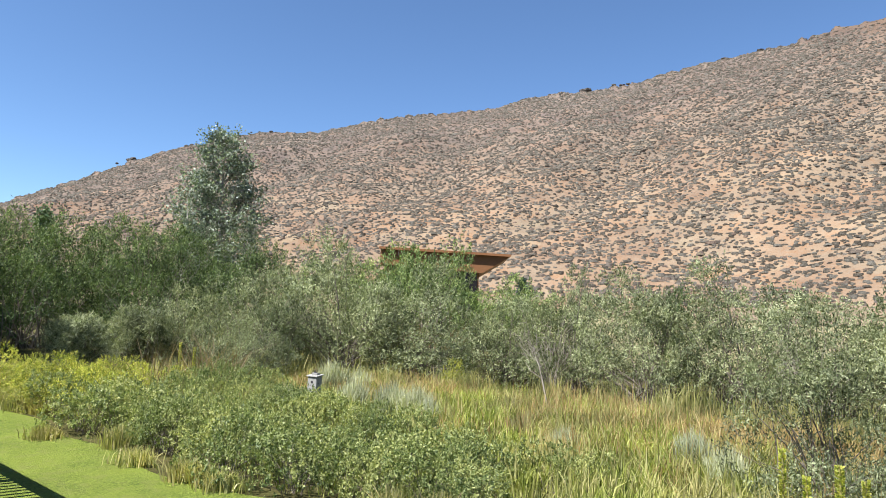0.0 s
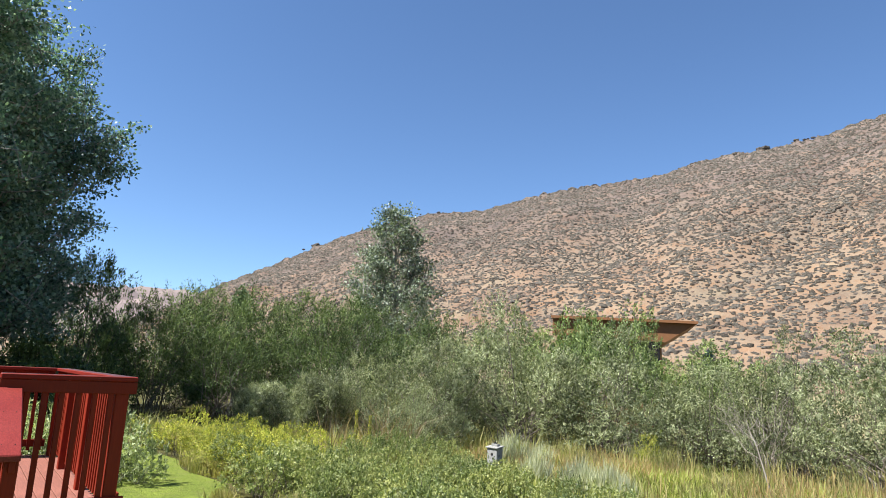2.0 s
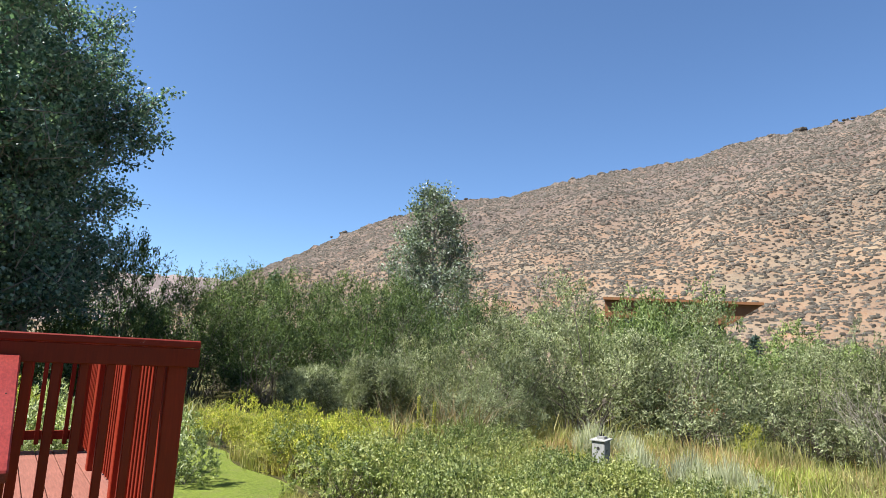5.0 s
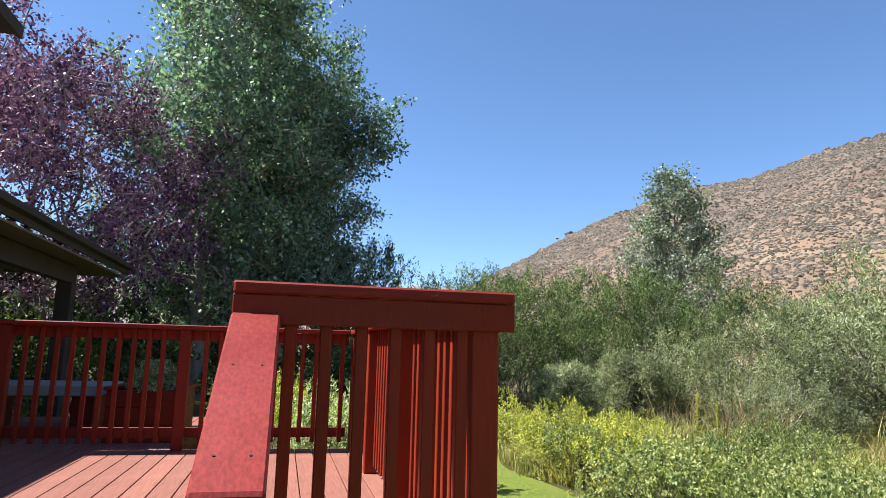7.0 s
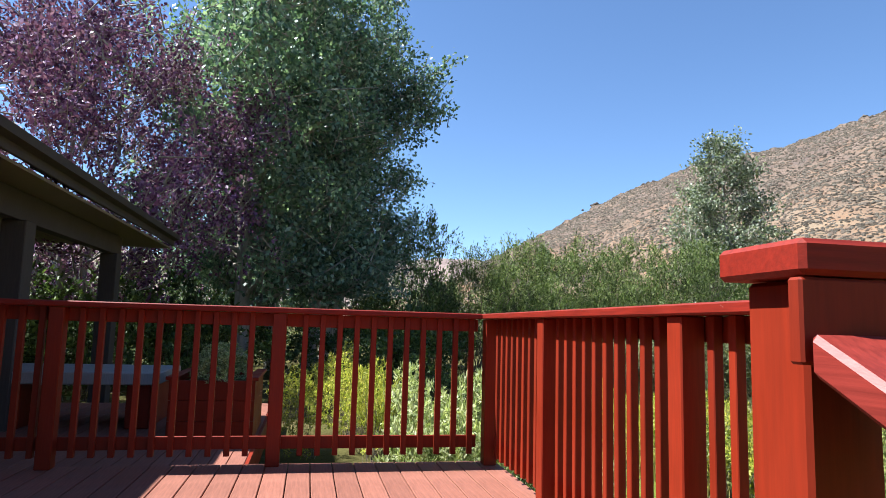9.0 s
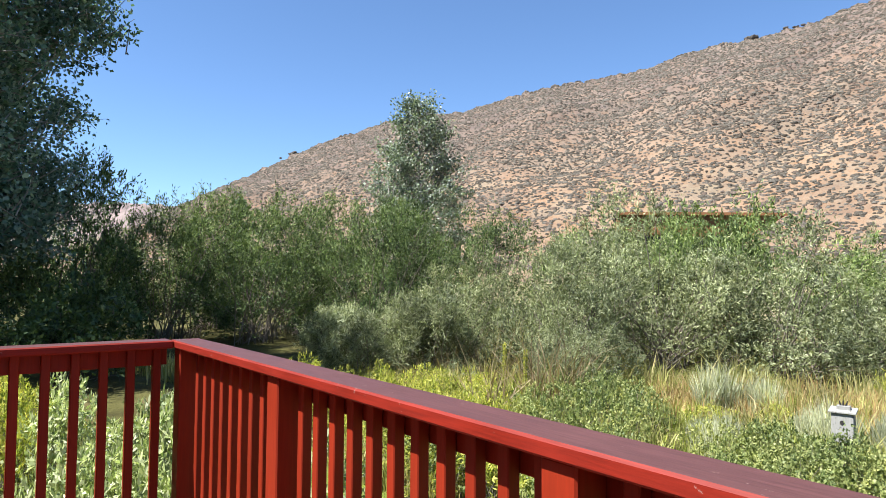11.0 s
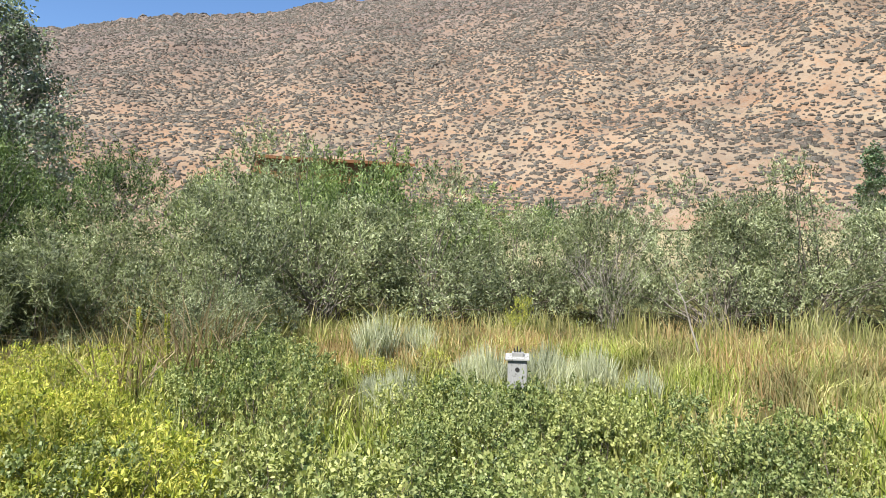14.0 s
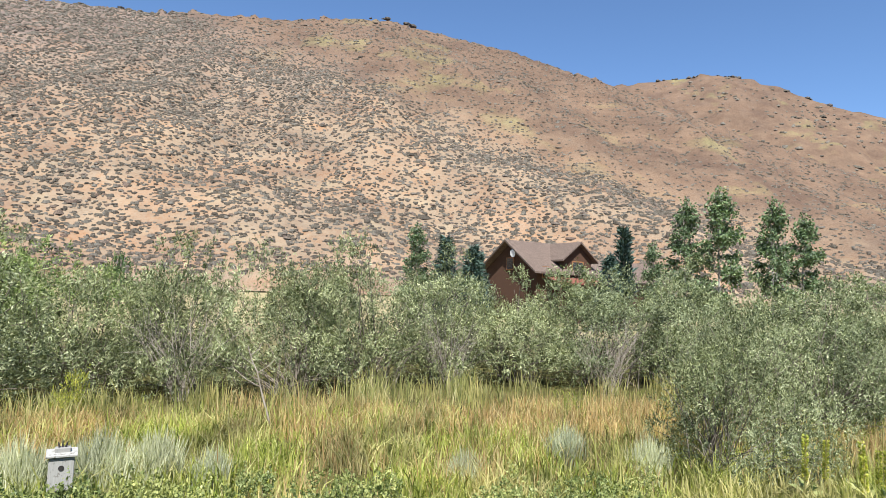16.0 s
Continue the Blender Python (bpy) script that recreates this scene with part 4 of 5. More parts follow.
def lawn_edge(x):
    """Where the mown lawn ends and the wild plants begin."""
    return 2.2 + 0.42 * np.clip(x - 0.5, 0, 8) + 0.12 * np.sin(x * 2.3) + 0.02 * np.clip(-x - 2, 0, 20)


def grass_patch(name, n, x0, x1, y0, y1, height, width, lean, material, label, seed, clump=0.0, keep=None):
    rng = np.random.default_rng(seed)
    if clump:
        c = spread_points(max(8, n // 60), x0, x1, y0, y1, rng, keep)
        i = rng.integers(0, len(c), n)
        P = c[i] + np.column_stack([rng.normal(size=(n, 2)) * clump, np.zeros(n)])
        P[:, 2] = ground_z(P[:, 0], P[:, 1])
        hh = rng.uniform(0.7, 1.25, len(c))[i] * rng.uniform(0.5, 1.1, n) * height
    else:
        P = spread_points(n, x0, x1, y0, y1, rng, keep)
        hh = rng.uniform(0.5, 1.15, len(P)) * height * (0.75 + 0.35 * np.sin(P[:, 0] * 1.1) * np.sin(P[:, 1] * 0.9 + 1))
    V, Q, T = blades(P - np.array([[0, 0, 0.02]]), hh, rng.uniform(0.6, 1.4, len(P)) * width, np.abs(rng.normal(size=len(P))) * lean + 0.05, rng)
    ob = put_mesh(name, mesh_arrays(name, V, Q, T), material)
    return tagged(ob, label, "grass", kind="stuff")


def meadow(x, y):
    return y > lawn_edge(x) + 0.6


grass_patch("meadow_grass", 44000, -11, 13, 4.5, 13.2, 0.56, 0.022, 0.48, M["grass"], "tall yellow-green meadow grass going to seed", 101, 0.22, meadow)
grass_patch("meadow_grass", 16000, -12, 13, 3.0, 17, 0.34, 0.016, 0.4, M["grass"], "shorter green and straw grass between the tussocks", 102, 0, meadow)
grass_patch("dry_grass", 6000, -2.5, 9, 7.5, 14.5, 0.7, 0.014, 0.3, M["tawny"], "reddish tawny dry grass tussocks", 103, 0.3, meadow)
grass_patch("dry_grass", 5000, -9.5, -3.5, 9.5, 13, 0.55, 0.014, 0.35, M["tawny"], "reddish tawny dry grass tussocks", 104, 0.3, meadow)
grass_patch("dry_grass", 4200, -1.0, 6.5, 11.0, 13.6, 0.6, 0.016, 0.34, M["tawny"], "tall rust-coloured dry grass by the willows", 110, 0.28, meadow)
grass_patch("dry_grass", 2200, -8.5, -4.2, 11.4, 13.4, 0.55, 0.016, 0.4, M["tawny"], "tall rust-coloured dry grass by the willows", 111, 0.26, meadow)
grass_patch("reeds", 2600, -13, 9, 12.4, 16.4, 0.85, 0.022, 0.22, M["reed"], "tall reeds at the foot of the willows", 105, 0.3,
            lambda x, y: np.abs(y - (14.6 + 0.12 * x - 0.012 * x * x)) < 1.3)
grass_patch("meadow_grass", 9000, -30, -10, 2.5, 15, 0.7, 0.03, 0.35, M["reed"], "rank green grass in front of the dark thicket", 108, 0.4, lambda x, y: x > -16)
grass_patch("plume_grass", 560, -12.5, -8.0, 6.2, 8.8, 1.5, 0.02, 0.7, M["plume"], "tall brown plume grass drooping in the breeze", 112, 0.16, meadow)
grass_patch("plume_grass", 700, -12.5, -7.0, 9.0, 11.0, 1.5, 0.022, 0.5, M["reed"], "tall green reeds in front of the willows", 113, 0.2, meadow)
grass_patch("edge_grass", 7000, -9, 8.5, 1.8, 6.5, 0.3, 0.014, 0.4, M["reed"], "uncut green grass along the lawn edge", 109, 0.1,
            lambda x, y: np.abs(y - lawn_edge(x) - 0.2) < 0.35)
grass_patch("lawn_grass", 40000, -9, 8.5, 0.2, 5.5, 0.045, 0.009, 0.5, M["lawn"], "short mown green lawn", 106, 0,
            lambda x, y: y < lawn_edge(x) + 0.15)
grass_patch("lawn_grass", 14000, 0.8, 8.5, -3.5, 0.4, 0.045, 0.01, 0.5, M["lawn"], "short mown green lawn", 107)


def lawn_sheet():
    xs, ys = np.linspace(-10, 14, 110), np.linspace(0, 1, 40)
    X = np.repeat(xs[:, None], 40, 1)
    y0 = np.where(xs < -4.2, 0.55, -6.5)[:, None]
    Y = y0 + (lawn_edge(xs)[:, None] + 0.1 - y0) * ys[None]
    Z = ground_z(X, Y) + 0.012
    i, j = np.meshgrid(np.arange(109), np.arange(39), indexing="ij")
    Q = np.stack([i * 40 + j, (i + 1) * 40 + j, (i + 1) * 40 + j + 1, i * 40 + j + 1], -1).reshape(-1, 4)
    n = Nodes("lawn_turf")
    v = n.world_where()
    a, b = n.noise(v, 1.2, 5), n.ramp(n.noise(v, 38, 6, 0.75), (0.36, (0, 0, 0)), (0.64, (1, 1, 1)))
    col = n.mix(b, n.ramp(a, (0.38, (0.09, 0.1302, 0.0165)), (0.6, (0.195, 0.2394, 0.0297))), (0.2775, 0.3192, 0.0528))
    col = n.mix(n.ramp(n.noise(v, 5.0, 5), (0.5, (0, 0, 0)), (0.62, (0.6, 0.6, 0.6))), col, (0.2325, 0.2436, 0.0594))
    n.bump(b, 0.8, 0.03)
    ob = put_mesh("lawn", mesh_arrays("lawn", np.stack([X, Y, Z], -1).reshape(-1, 3), Q, smooth=True), n.done(col, 0.9, spec=0.15))
    tagged(ob, "sunlit mown green lawn", "lawn", kind="structure")


lawn_sheet()

FORB = [willow_meshes(111 + i, 165, 14, (0.055, 0.038), M["forb"], 16, 0.6, 9, 0.1, 0.46) for i in range(3)]
GARDEN = willow_meshes(117, 130, 13, (0.1, 0.04), M["variegated"], 10, 0.6, 8, 0.1, 0.46)
GOLD = [willow_meshes(121 + i, 115, 11, (0.085, 0.027), M["yellow_forb"], 18, 0.85, 12, 0.08, 0.38) for i in range(2)]


def plume_mesh(seed, n):
    """Upright pale plumes in a round tuft of unit size."""
    rng = np.random.default_rng(seed)
    a, r = rng.uniform(0, 6.28, n), np.sqrt(rng.random(n)) * 0.6
    at = np.stack([np.cos(a) * r, np.sin(a) * r, 0 * a], 1)
    V, Q, T = blades(at, rng.uniform(0.5, 1.3, n) * (1.15 - r * 0.6), rng.uniform(0.018, 0.04, n), np.abs(rng.normal(size=n)) * 0.14 + 0.04 + r * 0.22, rng)
    me = mesh_arrays("foliage", V, Q, T)
    me.materials.append(M["silver"])
    return me


SILV = plume_mesh(131, 1300)
rf = random.Random(9)
for i in range(88):
    x = -7.0 + 9.3 * (i + rf.random()) / 88
    y = float(lawn_edge(x)) + 0.4 + rf.uniform(0, 1.0) * (3.7 if x > -4.6 else 1.6)
    r = rf.uniform(0.4, 0.66)
    if x < -4.0 and y < -1.6 - x and i % 5 > 0:
        shrub("goldenrod_clump", GOLD[i % 2], (x, y, gz(x, y) - 0.05), rf.uniform(0, 6.28), (r, r, rf.uniform(0.7, 1.05)),
              "yellow-green goldenrod clump in flower", "wildflower", "goldenrod clumps")
        continue
    shrub("leafy_shrub", FORB[i % 3], (x, y, gz(x, y) - 0.05), rf.uniform(0, 6.28), (r, r, rf.uniform(0.75, 1.15)),
          "low leafy green shrub with small round leaves", "shrub", "leafy shrubs along the lawn")
for i, (x, y) in enumerate(((-3.95, 6.2), (-3.45, 6.3), (-3.0, 6.0), (-4.4, 6.5), (-3.7, 5.8), (-2.6, 6.5), (-3.75, 6.5), (-3.3, 6.55), (-4.1, 6.6), (-2.9, 6.45), (-2.2, 6.3), (-1.7, 6.6), (-1.2, 6.2), (-0.6, 6.5), (-2.0, 6.7), (-0.9, 6.8), (-2.95, 6.38), (-2.75, 6.08))):
    shrub("leafy_shrub", FORB[i % 3], (x, y, gz(x, y) - 0.05), i * 1.7, (0.55, 0.5, 1.08), "low leafy green shrub with small round leaves", "shrub", "leafy shrubs along the lawn")
for i, (x, y, hh) in enumerate(((-6.6, 6.3, 1.35), (-7.0, 6.8, 1.5), (-7.5, 6.4, 1.3), (-6.3, 7.0, 1.3), (-7.2, 5.8, 1.2), (-8.0, 6.9, 1.15), (-5.9, 6.0, 1.15))):
    shrub("leafy_shrub", FORB[i % 3], (x, y, gz(x, y) - 0.05), i * 2.1, (0.55, 0.55, hh), "taller leafy green shrub rising out of the meadow", "shrub", "leafy shrubs along the lawn")
for i, (x, y, hh) in enumerate(((-9.4, 8.6, 1.0), (-8.6, 9.0, 1.05), (-7.9, 9.2, 0.95), (-8.4, 8.1, 1.0), (-7.4, 8.3, 0.9))):
    shrub("leafy_shrub", FORB[i % 3], (x, y, gz(x, y) - 0.05), i * 1.4, (0.6, 0.6, hh), "leafy green shrub at the foot of the willows", "shrub", "leafy shrubs along the lawn")
for i, (x, y) in enumerate(((-5.2, 9.3), (-4.6, 9.0), (-6.2, 9.1), (-5.8, 9.8), (-6.8, 9.5), (-4.9, 7.8), (0.6, 8.2), (1.8, 9.8), (-4.3, 10.4))):
    shrub("goldenrod_clump", GOLD[i % 2], (x, y, gz(x, y) - 0.05), i * 1.9, (0.5, 0.45, 0.5), "low golden-yellow clump in the grass", "wildflower", "goldenrod clumps")
for i in range(30):
    x = rf.uniform(-10.2, -6.0)
    y = rf.uniform(3.1, min(5.8, -2.0 - x))
    shrub("goldenrod_clump", GOLD[i % 2], (x, y, gz(x, y) - 0.05), rf.uniform(0, 6.28), (0.55, 0.55, rf.uniform(0.85, 1.15)),
          "yellow-green goldenrod clump in flower", "wildflower", "goldenrod clumps")
for i in range(30):
    x = rf.uniform(-13.0, -5.6)
    y = rf.uniform(2.6, min(8.0, -1.6 - x))
    shrub("goldenrod_clump", GOLD[i % 2], (x, y, gz(x, y) - 0.05), rf.uniform(0, 6.28), (0.6, 0.6, rf.uniform(0.6, 0.9)),
          "yellow-green goldenrod clump in flower", "wildflower", "goldenrod clumps")
for i, (x, y, w, h) in enumerate(((-3.75, 9.2, 0.62, 0.72), (-3.1, 9.3, 0.55, 0.7), (-4.55, 8.8, 0.6, 0.72), (-5.45, 7.7, 0.5, 0.58), (-5.9, 7.9, 0.36, 0.45), (-4.9, 9.0, 0.4, 0.55), (-7.0, 10.3, 0.7, 0.8),
                                     (-6.4, 10.7, 0.55, 0.65), (-2.4, 8.9, 0.42, 0.55), (2.8, 9.4, 0.5, 0.62), (0.9, 8.6, 0.4, 0.5), (3.6, 8.4, 0.5, 0.6), (-4.2, 7.6, 0.3, 0.4))):
    root = empty("silver_sage_clump")
    root.matrix_basis = Matrix.LocRotScale((x, y, gz(x, y) - 0.03), Euler((0, 0, i * 1.3)), (w, w * 0.9, h))
    f = new("foliage", SILV)
    f.parent = root
    f["kind"] = "stuff"
    tagged(root, "pale silvery upright sagewort clump in the grass", "wildflower", "silvery clumps")
shrub("yellow_shrub", GOLD[0], (-5.1, 13.3, gz(-5.1, 13.3) - 0.05), 0.5, (0.5, 0.45, 1.45), "small yellow-leaved shrub at the willow edge", "shrub")
shrub("brown_shrub", UNDER, (-11.5, 49.0, gz(-11.5, 49) - 0.05), 0.5, (1.6, 1.6, 5.4), "small dark shrub alone at the hill foot", "shrub")
shrub("grey_shrub", THIN[0], (-14.0, 38.0, gz(-14.0, 38) - 0.05), 0.9, (1.5, 1.5, 5.5), "upright grey-green shrub behind the willows", "shrub")


def mullein(x, y, h, seed):
    """A tall flower spike over a tuft of broad leaves."""
    rng = np.random.default_rng(seed)
    root = empty("mullein_plant", (x, y, gz(x, y)), seed * 40)
    V, Q = tubes([(np.array([[0, 0, -0.05], [0.01, 0, h * 0.5], [0.03, 0.01, h * 0.9], [0.035, 0.01, h]]), np.array([0.014, 0.012, 0.01, 0.006]))], 6)
    put_mesh("stalk", mesh_arrays("stalk", V, Q, smooth=True), M["reed"], root)
    n = 260
    z = h * (0.45 + 0.55 * rng.random(n))
    a = rng.uniform(0, 6.28, n)
    at = np.stack([0.03 * z / h + 0.014 * np.cos(a), 0.014 * np.sin(a), z], 1)
    V, Q = leaf_quads(at, np.stack([np.cos(a), np.sin(a), 0.5 + 0 * a], 1), 0.035, 0.026, rng)
    put_mesh("flower_spike", mesh_arrays("flower_spike", V, Q), M["yellow_forb"], root, "dense yellow flower spike")
    n = 16
    a = rng.uniform(0, 6.28, n)
    V, Q = leaf_quads(np.stack([0 * a, 0 * a, rng.uniform(0.02, 0.35, n) * h], 1), np.stack([np.cos(a), np.sin(a), 0.45 + 0 * a], 1), 0.24, 0.07, rng, 0.08)
    put_mesh("leaf_rosette", mesh_arrays("leaf_rosette", V, Q), M["forb"], root)
    tagged(root, "tall mullein with a yellow flower spike in the grass", "wildflower", "mullein spikes")


for i, (x, y, hh) in enumerate(((5.3, 6.4, 0.95), (5.05, 6.15, 0.8), (5.55, 6.3, 0.85), (4.7, 6.7, 1.0), (5.2, 6.9, 0.9), (-9.3, 7.2, 1.25), (-9.0, 7.4, 1.15), (5.75, 6.6, 0.8))):
    mullein(x, y, hh, 3 + i)


# ---- things in the meadow ----
def birdhouse():
    x, y = -3.62, 6.87
    root = empty("birdhouse", (x, y, gz(x, y)), 14)
    top = 0.56 - gz(x, y)
    part("post", box_bm((-0.035, -0.035, -0.1), (0.035, 0.035, top - 0.36), 0.004), M["stem"], root, "weathered wooden post")
    bm = box_bm((-0.105, -0.09, top - 0.36), (0.105, 0.09, top - 0.035), 0.006)
    part("box", bm, M["birdbox"], root)
    # Thin black disc on the front stands in for the shaded opening.
    hole = bmesh.new()
    bmesh.ops.create_cone(hole, cap_ends=True, segments=18, radius1=0.024, radius2=0.024, depth=0.006, matrix=pose(0, -0.092, top - 0.15, 90))
    part("entrance_hole", hole, M["black"], root, "round black disc painting the dark of the entrance hole")
    part("roof", prism_bm([(-0.112, top - 0.05), (0.11, top - 0.028), (0.11, top - 0.008), (-0.112, top - 0.03)], "x", -0.13, 0.13, 0.003), M["birdbox"], root)
    part("ridge_block", box_bm((-0.06, -0.03, top - 0.026), (0.07, 0.06, top + 0.02), 0.004), M["birdbox"], root)
    fin = bmesh.new()
    for dx, hh in ((-0.03, 0.05), (0.0, 0.07), (0.035, 0.055)):
        bmesh.ops.create_cone(fin, cap_ends=True, segments=6, radius1=0.012, radius2=0.004, depth=hh, matrix=pose(dx, 0.01, top + 0.02 + hh / 2, 0, dx * 500))
    part("ornament", fin, M["black"], root, "small dark metal ornament on the roof")
    tagged(root, "weathered white wooden birdhouse on a post among shrubs", "birdhouse")


birdhouse()


def dead_branch(x, y, h, lean, seed, label):
    rng = np.random.default_rng(seed)
    s = np.linspace(0, 1, 8)[:, None]
    main = np.array([[0, 0, -0.1]]) + s * np.array([[lean, 0.1, h]]) + np.cumsum(rng.normal(size=(8, 3)) * 0.02, axis=0)
    paths = [(main, np.linspace(0.026, 0.009, 8))]
    for f, dx, dz in ((0.55, -0.5, 0.35), (0.7, 0.35, 0.3), (0.8, -0.3, 0.3), (0.9, 0.2, 0.25)):
        p = np.array([np.interp(f, s[:, 0], main[:, c]) for c in range(3)])
        e = p + np.array([dx, rng.normal() * 0.2, dz])
        paths.append((np.stack([p, (p + e) / 2 + rng.normal(size=3) * 0.04, e]), np.array([0.01, 0.007, 0.003])))
    V, Q = tubes(paths, 5)
    ob = put_mesh("dead_branch", mesh_arrays("dead_branch", V, Q, smooth=True), M["dead"])
    ob.location = (x, y, gz(x, y))
    tagged(ob, label, "branch")


dead_branch(-1.55, 12.4, 1.75, -0.5, 7, "bare bleached dead stalk standing in the grass")


def bare_twigs(x, y, r, h, seed):
    rng = np.random.default_rng(seed)
    paths = []
    for i in range(46):
        a, e = rng.uniform(0, 6.28), rng.uniform(0.5, 1.0)
        end = np.array([math.cos(a) * r * e, math.sin(a) * r * e * 0.7, h * rng.uniform(0.5, 1.0)])
        q = np.linspace(0, 1, 5)[:, None]
        pts = q * end + np.array([[0, 0, 0.2 * h]]) * q * (1 - q) + rng.normal(size=(5, 3)) * 0.07
        pts[0] = (rng.normal() * 0.1, rng.normal() * 0.1, -0.1)
        paths.append((pts, np.linspace(0.008, 0.002, 5)))
        for f in (2, 3):
            paths.append((np.stack([pts[f], pts[f] + rng.normal(size=3) * 0.18 + [0, 0, 0.2]]), np.array([0.005, 0.002])))
    V, Q = tubes(paths, 4)
    ob = put_mesh("bare_shrub", mesh_arrays("bare_shrub", V, Q, smooth=True), M["dead"])
    ob.location = (x, y, gz(x, y))
    tagged(ob, "leafless grey shrub with bleached twigs", "shrub")


bare_twigs(-3.6, 15.9, 1.6, 2.7, 15)
bare_twigs(3.2, 17.4, 1.4, 2.4, 16)
bare_twigs(7.6, 16.6, 1.4, 2.4, 17)


# ---- house beside the deck ----
def house():
    root = empty("house", (0, 0, 0))
    # one long roof slope from the porch eave to the ridge, with a dormer near its end
    part("main_roof", prism_bm([(-3.75, 2.98), (-3.75, 3.06), (-9.8, 6.12), (-15.0, 3.5), (-15.0, 3.4), (-9.8, 6.0)], "x", -12.25, 5.0), M["shingle"], root, "brown shingled roof reaching out over the porch")
    part("fascia", box_bm((-12.3, -3.79, 2.86), (5.0, -3.752, 3.05), 0.004), M["grey_paint"], root, "dark grey eave board")
    part("gutter", prism_bm([(-3.75, 2.95), (-3.66, 2.97), (-3.65, 3.05), (-3.66, 3.05), (-3.70, 2.985), (-3.75, 2.965)], "x", -12.28, 5.0), M["grey_paint"], root)
    part("end_fascia", prism_bm([(-3.75, 2.87), (-3.75, 3.05), (-6.3, 4.33), (-6.3, 4.15)], "x", -12.32, -12.27), M["grey_paint"], root)
    part("soffit", box_bm((-12.25, -6.2, 2.80), (5.0, -3.8, 2.83), 0.0), M["soffit"], root, "cream soffit boards")
    part("porch_beam", box_bm((-10.6, -4.35, 2.48), (5.0, -4.2, 2.78), 0.006), M["grey_paint"], root)
    for x in (-10.3, -7.0, -3.6, 0.0, 3.4):
        part("porch_post", box_bm((x - 0.13, -4.38, 0.0), (x + 0.13, -4.14, 2.478), 0.008), M["grey_paint"], root, "dark grey square porch post")
    part("lower_wall", box_bm((-10.2, -6.4, 0.0), (5.0, -6.2, 2.8), 0.0), M["cream"], root, "cream stucco wall under the porch")
    part("lower_wall", box_bm((-10.2, -14.0, 0.0), (-10.0, -6.4, 2.8), 0.0), M["cream"], root)
    part("lower_wall", box_bm((4.8, -14.0, 0.0), (5.0, -6.4, 2.8), 0.0), M["cream"], root)
    part("lower_wall", box_bm((-10.0, -14.0, 0.0), (4.8, -13.8, 2.8), 0.0), M["cream"], root)
    for x in (-10.2, 4.8):
        part("gable_wall", prism_bm([(-6.2, 2.8), (-6.2, 4.2), (-9.8, 5.98), (-14.0, 3.86), (-14.0, 2.8)], "x", x, x + 0.2), M["siding"], root)
    # dormer with lapped siding
    part("dormer_wall", box_bm((-8.8, -10.0, 3.6), (-6.9, -5.62, 6.4), 0.0), M["siding"], root)
    lap = unit_box("siding_board", (1.9, 0.02, 0.155), 0.002, M["siding"])
    for i in range(17):
        z = 3.95 + i * 0.152
        o = new("siding_board", lap)
        o.parent = root
        o.matrix_basis = pose(-7.85, -5.605, z, 6, 0, 0)
    for x in (-8.83, -7.0):
        part("corner_board", box_bm((x, -5.63, 3.7), (x + 0.13, -5.575, 6.25), 0.004), M["white"], root)
    part("wall_skirt", prism_bm([(-5.58, 4.25), (-5.58, 3.9), (-5.2, 3.7), (-5.2, 3.76)], "x", -9.0, -6.8), M["siding"], root)
    x = -7.75
    w = part("window", box_bm((x - 0.52, -5.6, 4.55), (x + 0.52, -5.55, 6.15), 0.006), M["white"], root, "white sash window with dark panes")
    for z0, z1 in ((4.66, 5.30), (5.38, 6.05)):
        part("pane", box_bm((x - 0.42, -5.56, z0), (x + 0.42, -5.541, z1), 0.0), M["glass"], w)
    part("window_sill", box_bm((x - 0.6, -5.6, 4.47), (x + 0.6, -5.5, 4.545), 0.005), M["white"], w)
    part("dormer_roof", prism_bm([(-4.95, 6.32), (-4.95, 6.44), (-10.4, 6.75), (-10.4, 6.63)], "x", -9.0, -6.7), M["shingle"], root, "low-pitched dormer roof")
    part("dormer_fascia", box_bm((-9.05, -4.99, 6.22), (-6.68, -4.94, 6.43), 0.004), M["grey_paint"], root)
    part("dormer_soffit", box_bm((-9.0, -5.6, 6.26), (-6.7, -4.99, 6.29), 0.0), M["grey_paint"], root)
    tagged(root, "cream house with a dormer and a dark covered porch", "house")


house()


def patio():
    """Lower paved terrace between the deck and the trees."""
    root = empty("lower_deck", (0, 0, 0))
    me = unit_box("board", (5.2, 0.138, 0.036), 0.003, M["deck"])
    for i in range(30):
        o = new("board", me)
        o.parent = root
        o.location = (-6.72, -1.75 - i * 0.145, 0.30)
    part("rim_joist", box_bm((-9.32, -1.68, 0.05), (-4.12, -1.645, 0.33), 0.003), M["rail"], root)
    part("rim_joist", box_bm((-9.36, -6.05, 0.05), (-9.325, -1.65, 0.33), 0.003), M["rail"], root)
    tagged(root, "lower deck platform of red-brown boards", "deck")


patio()


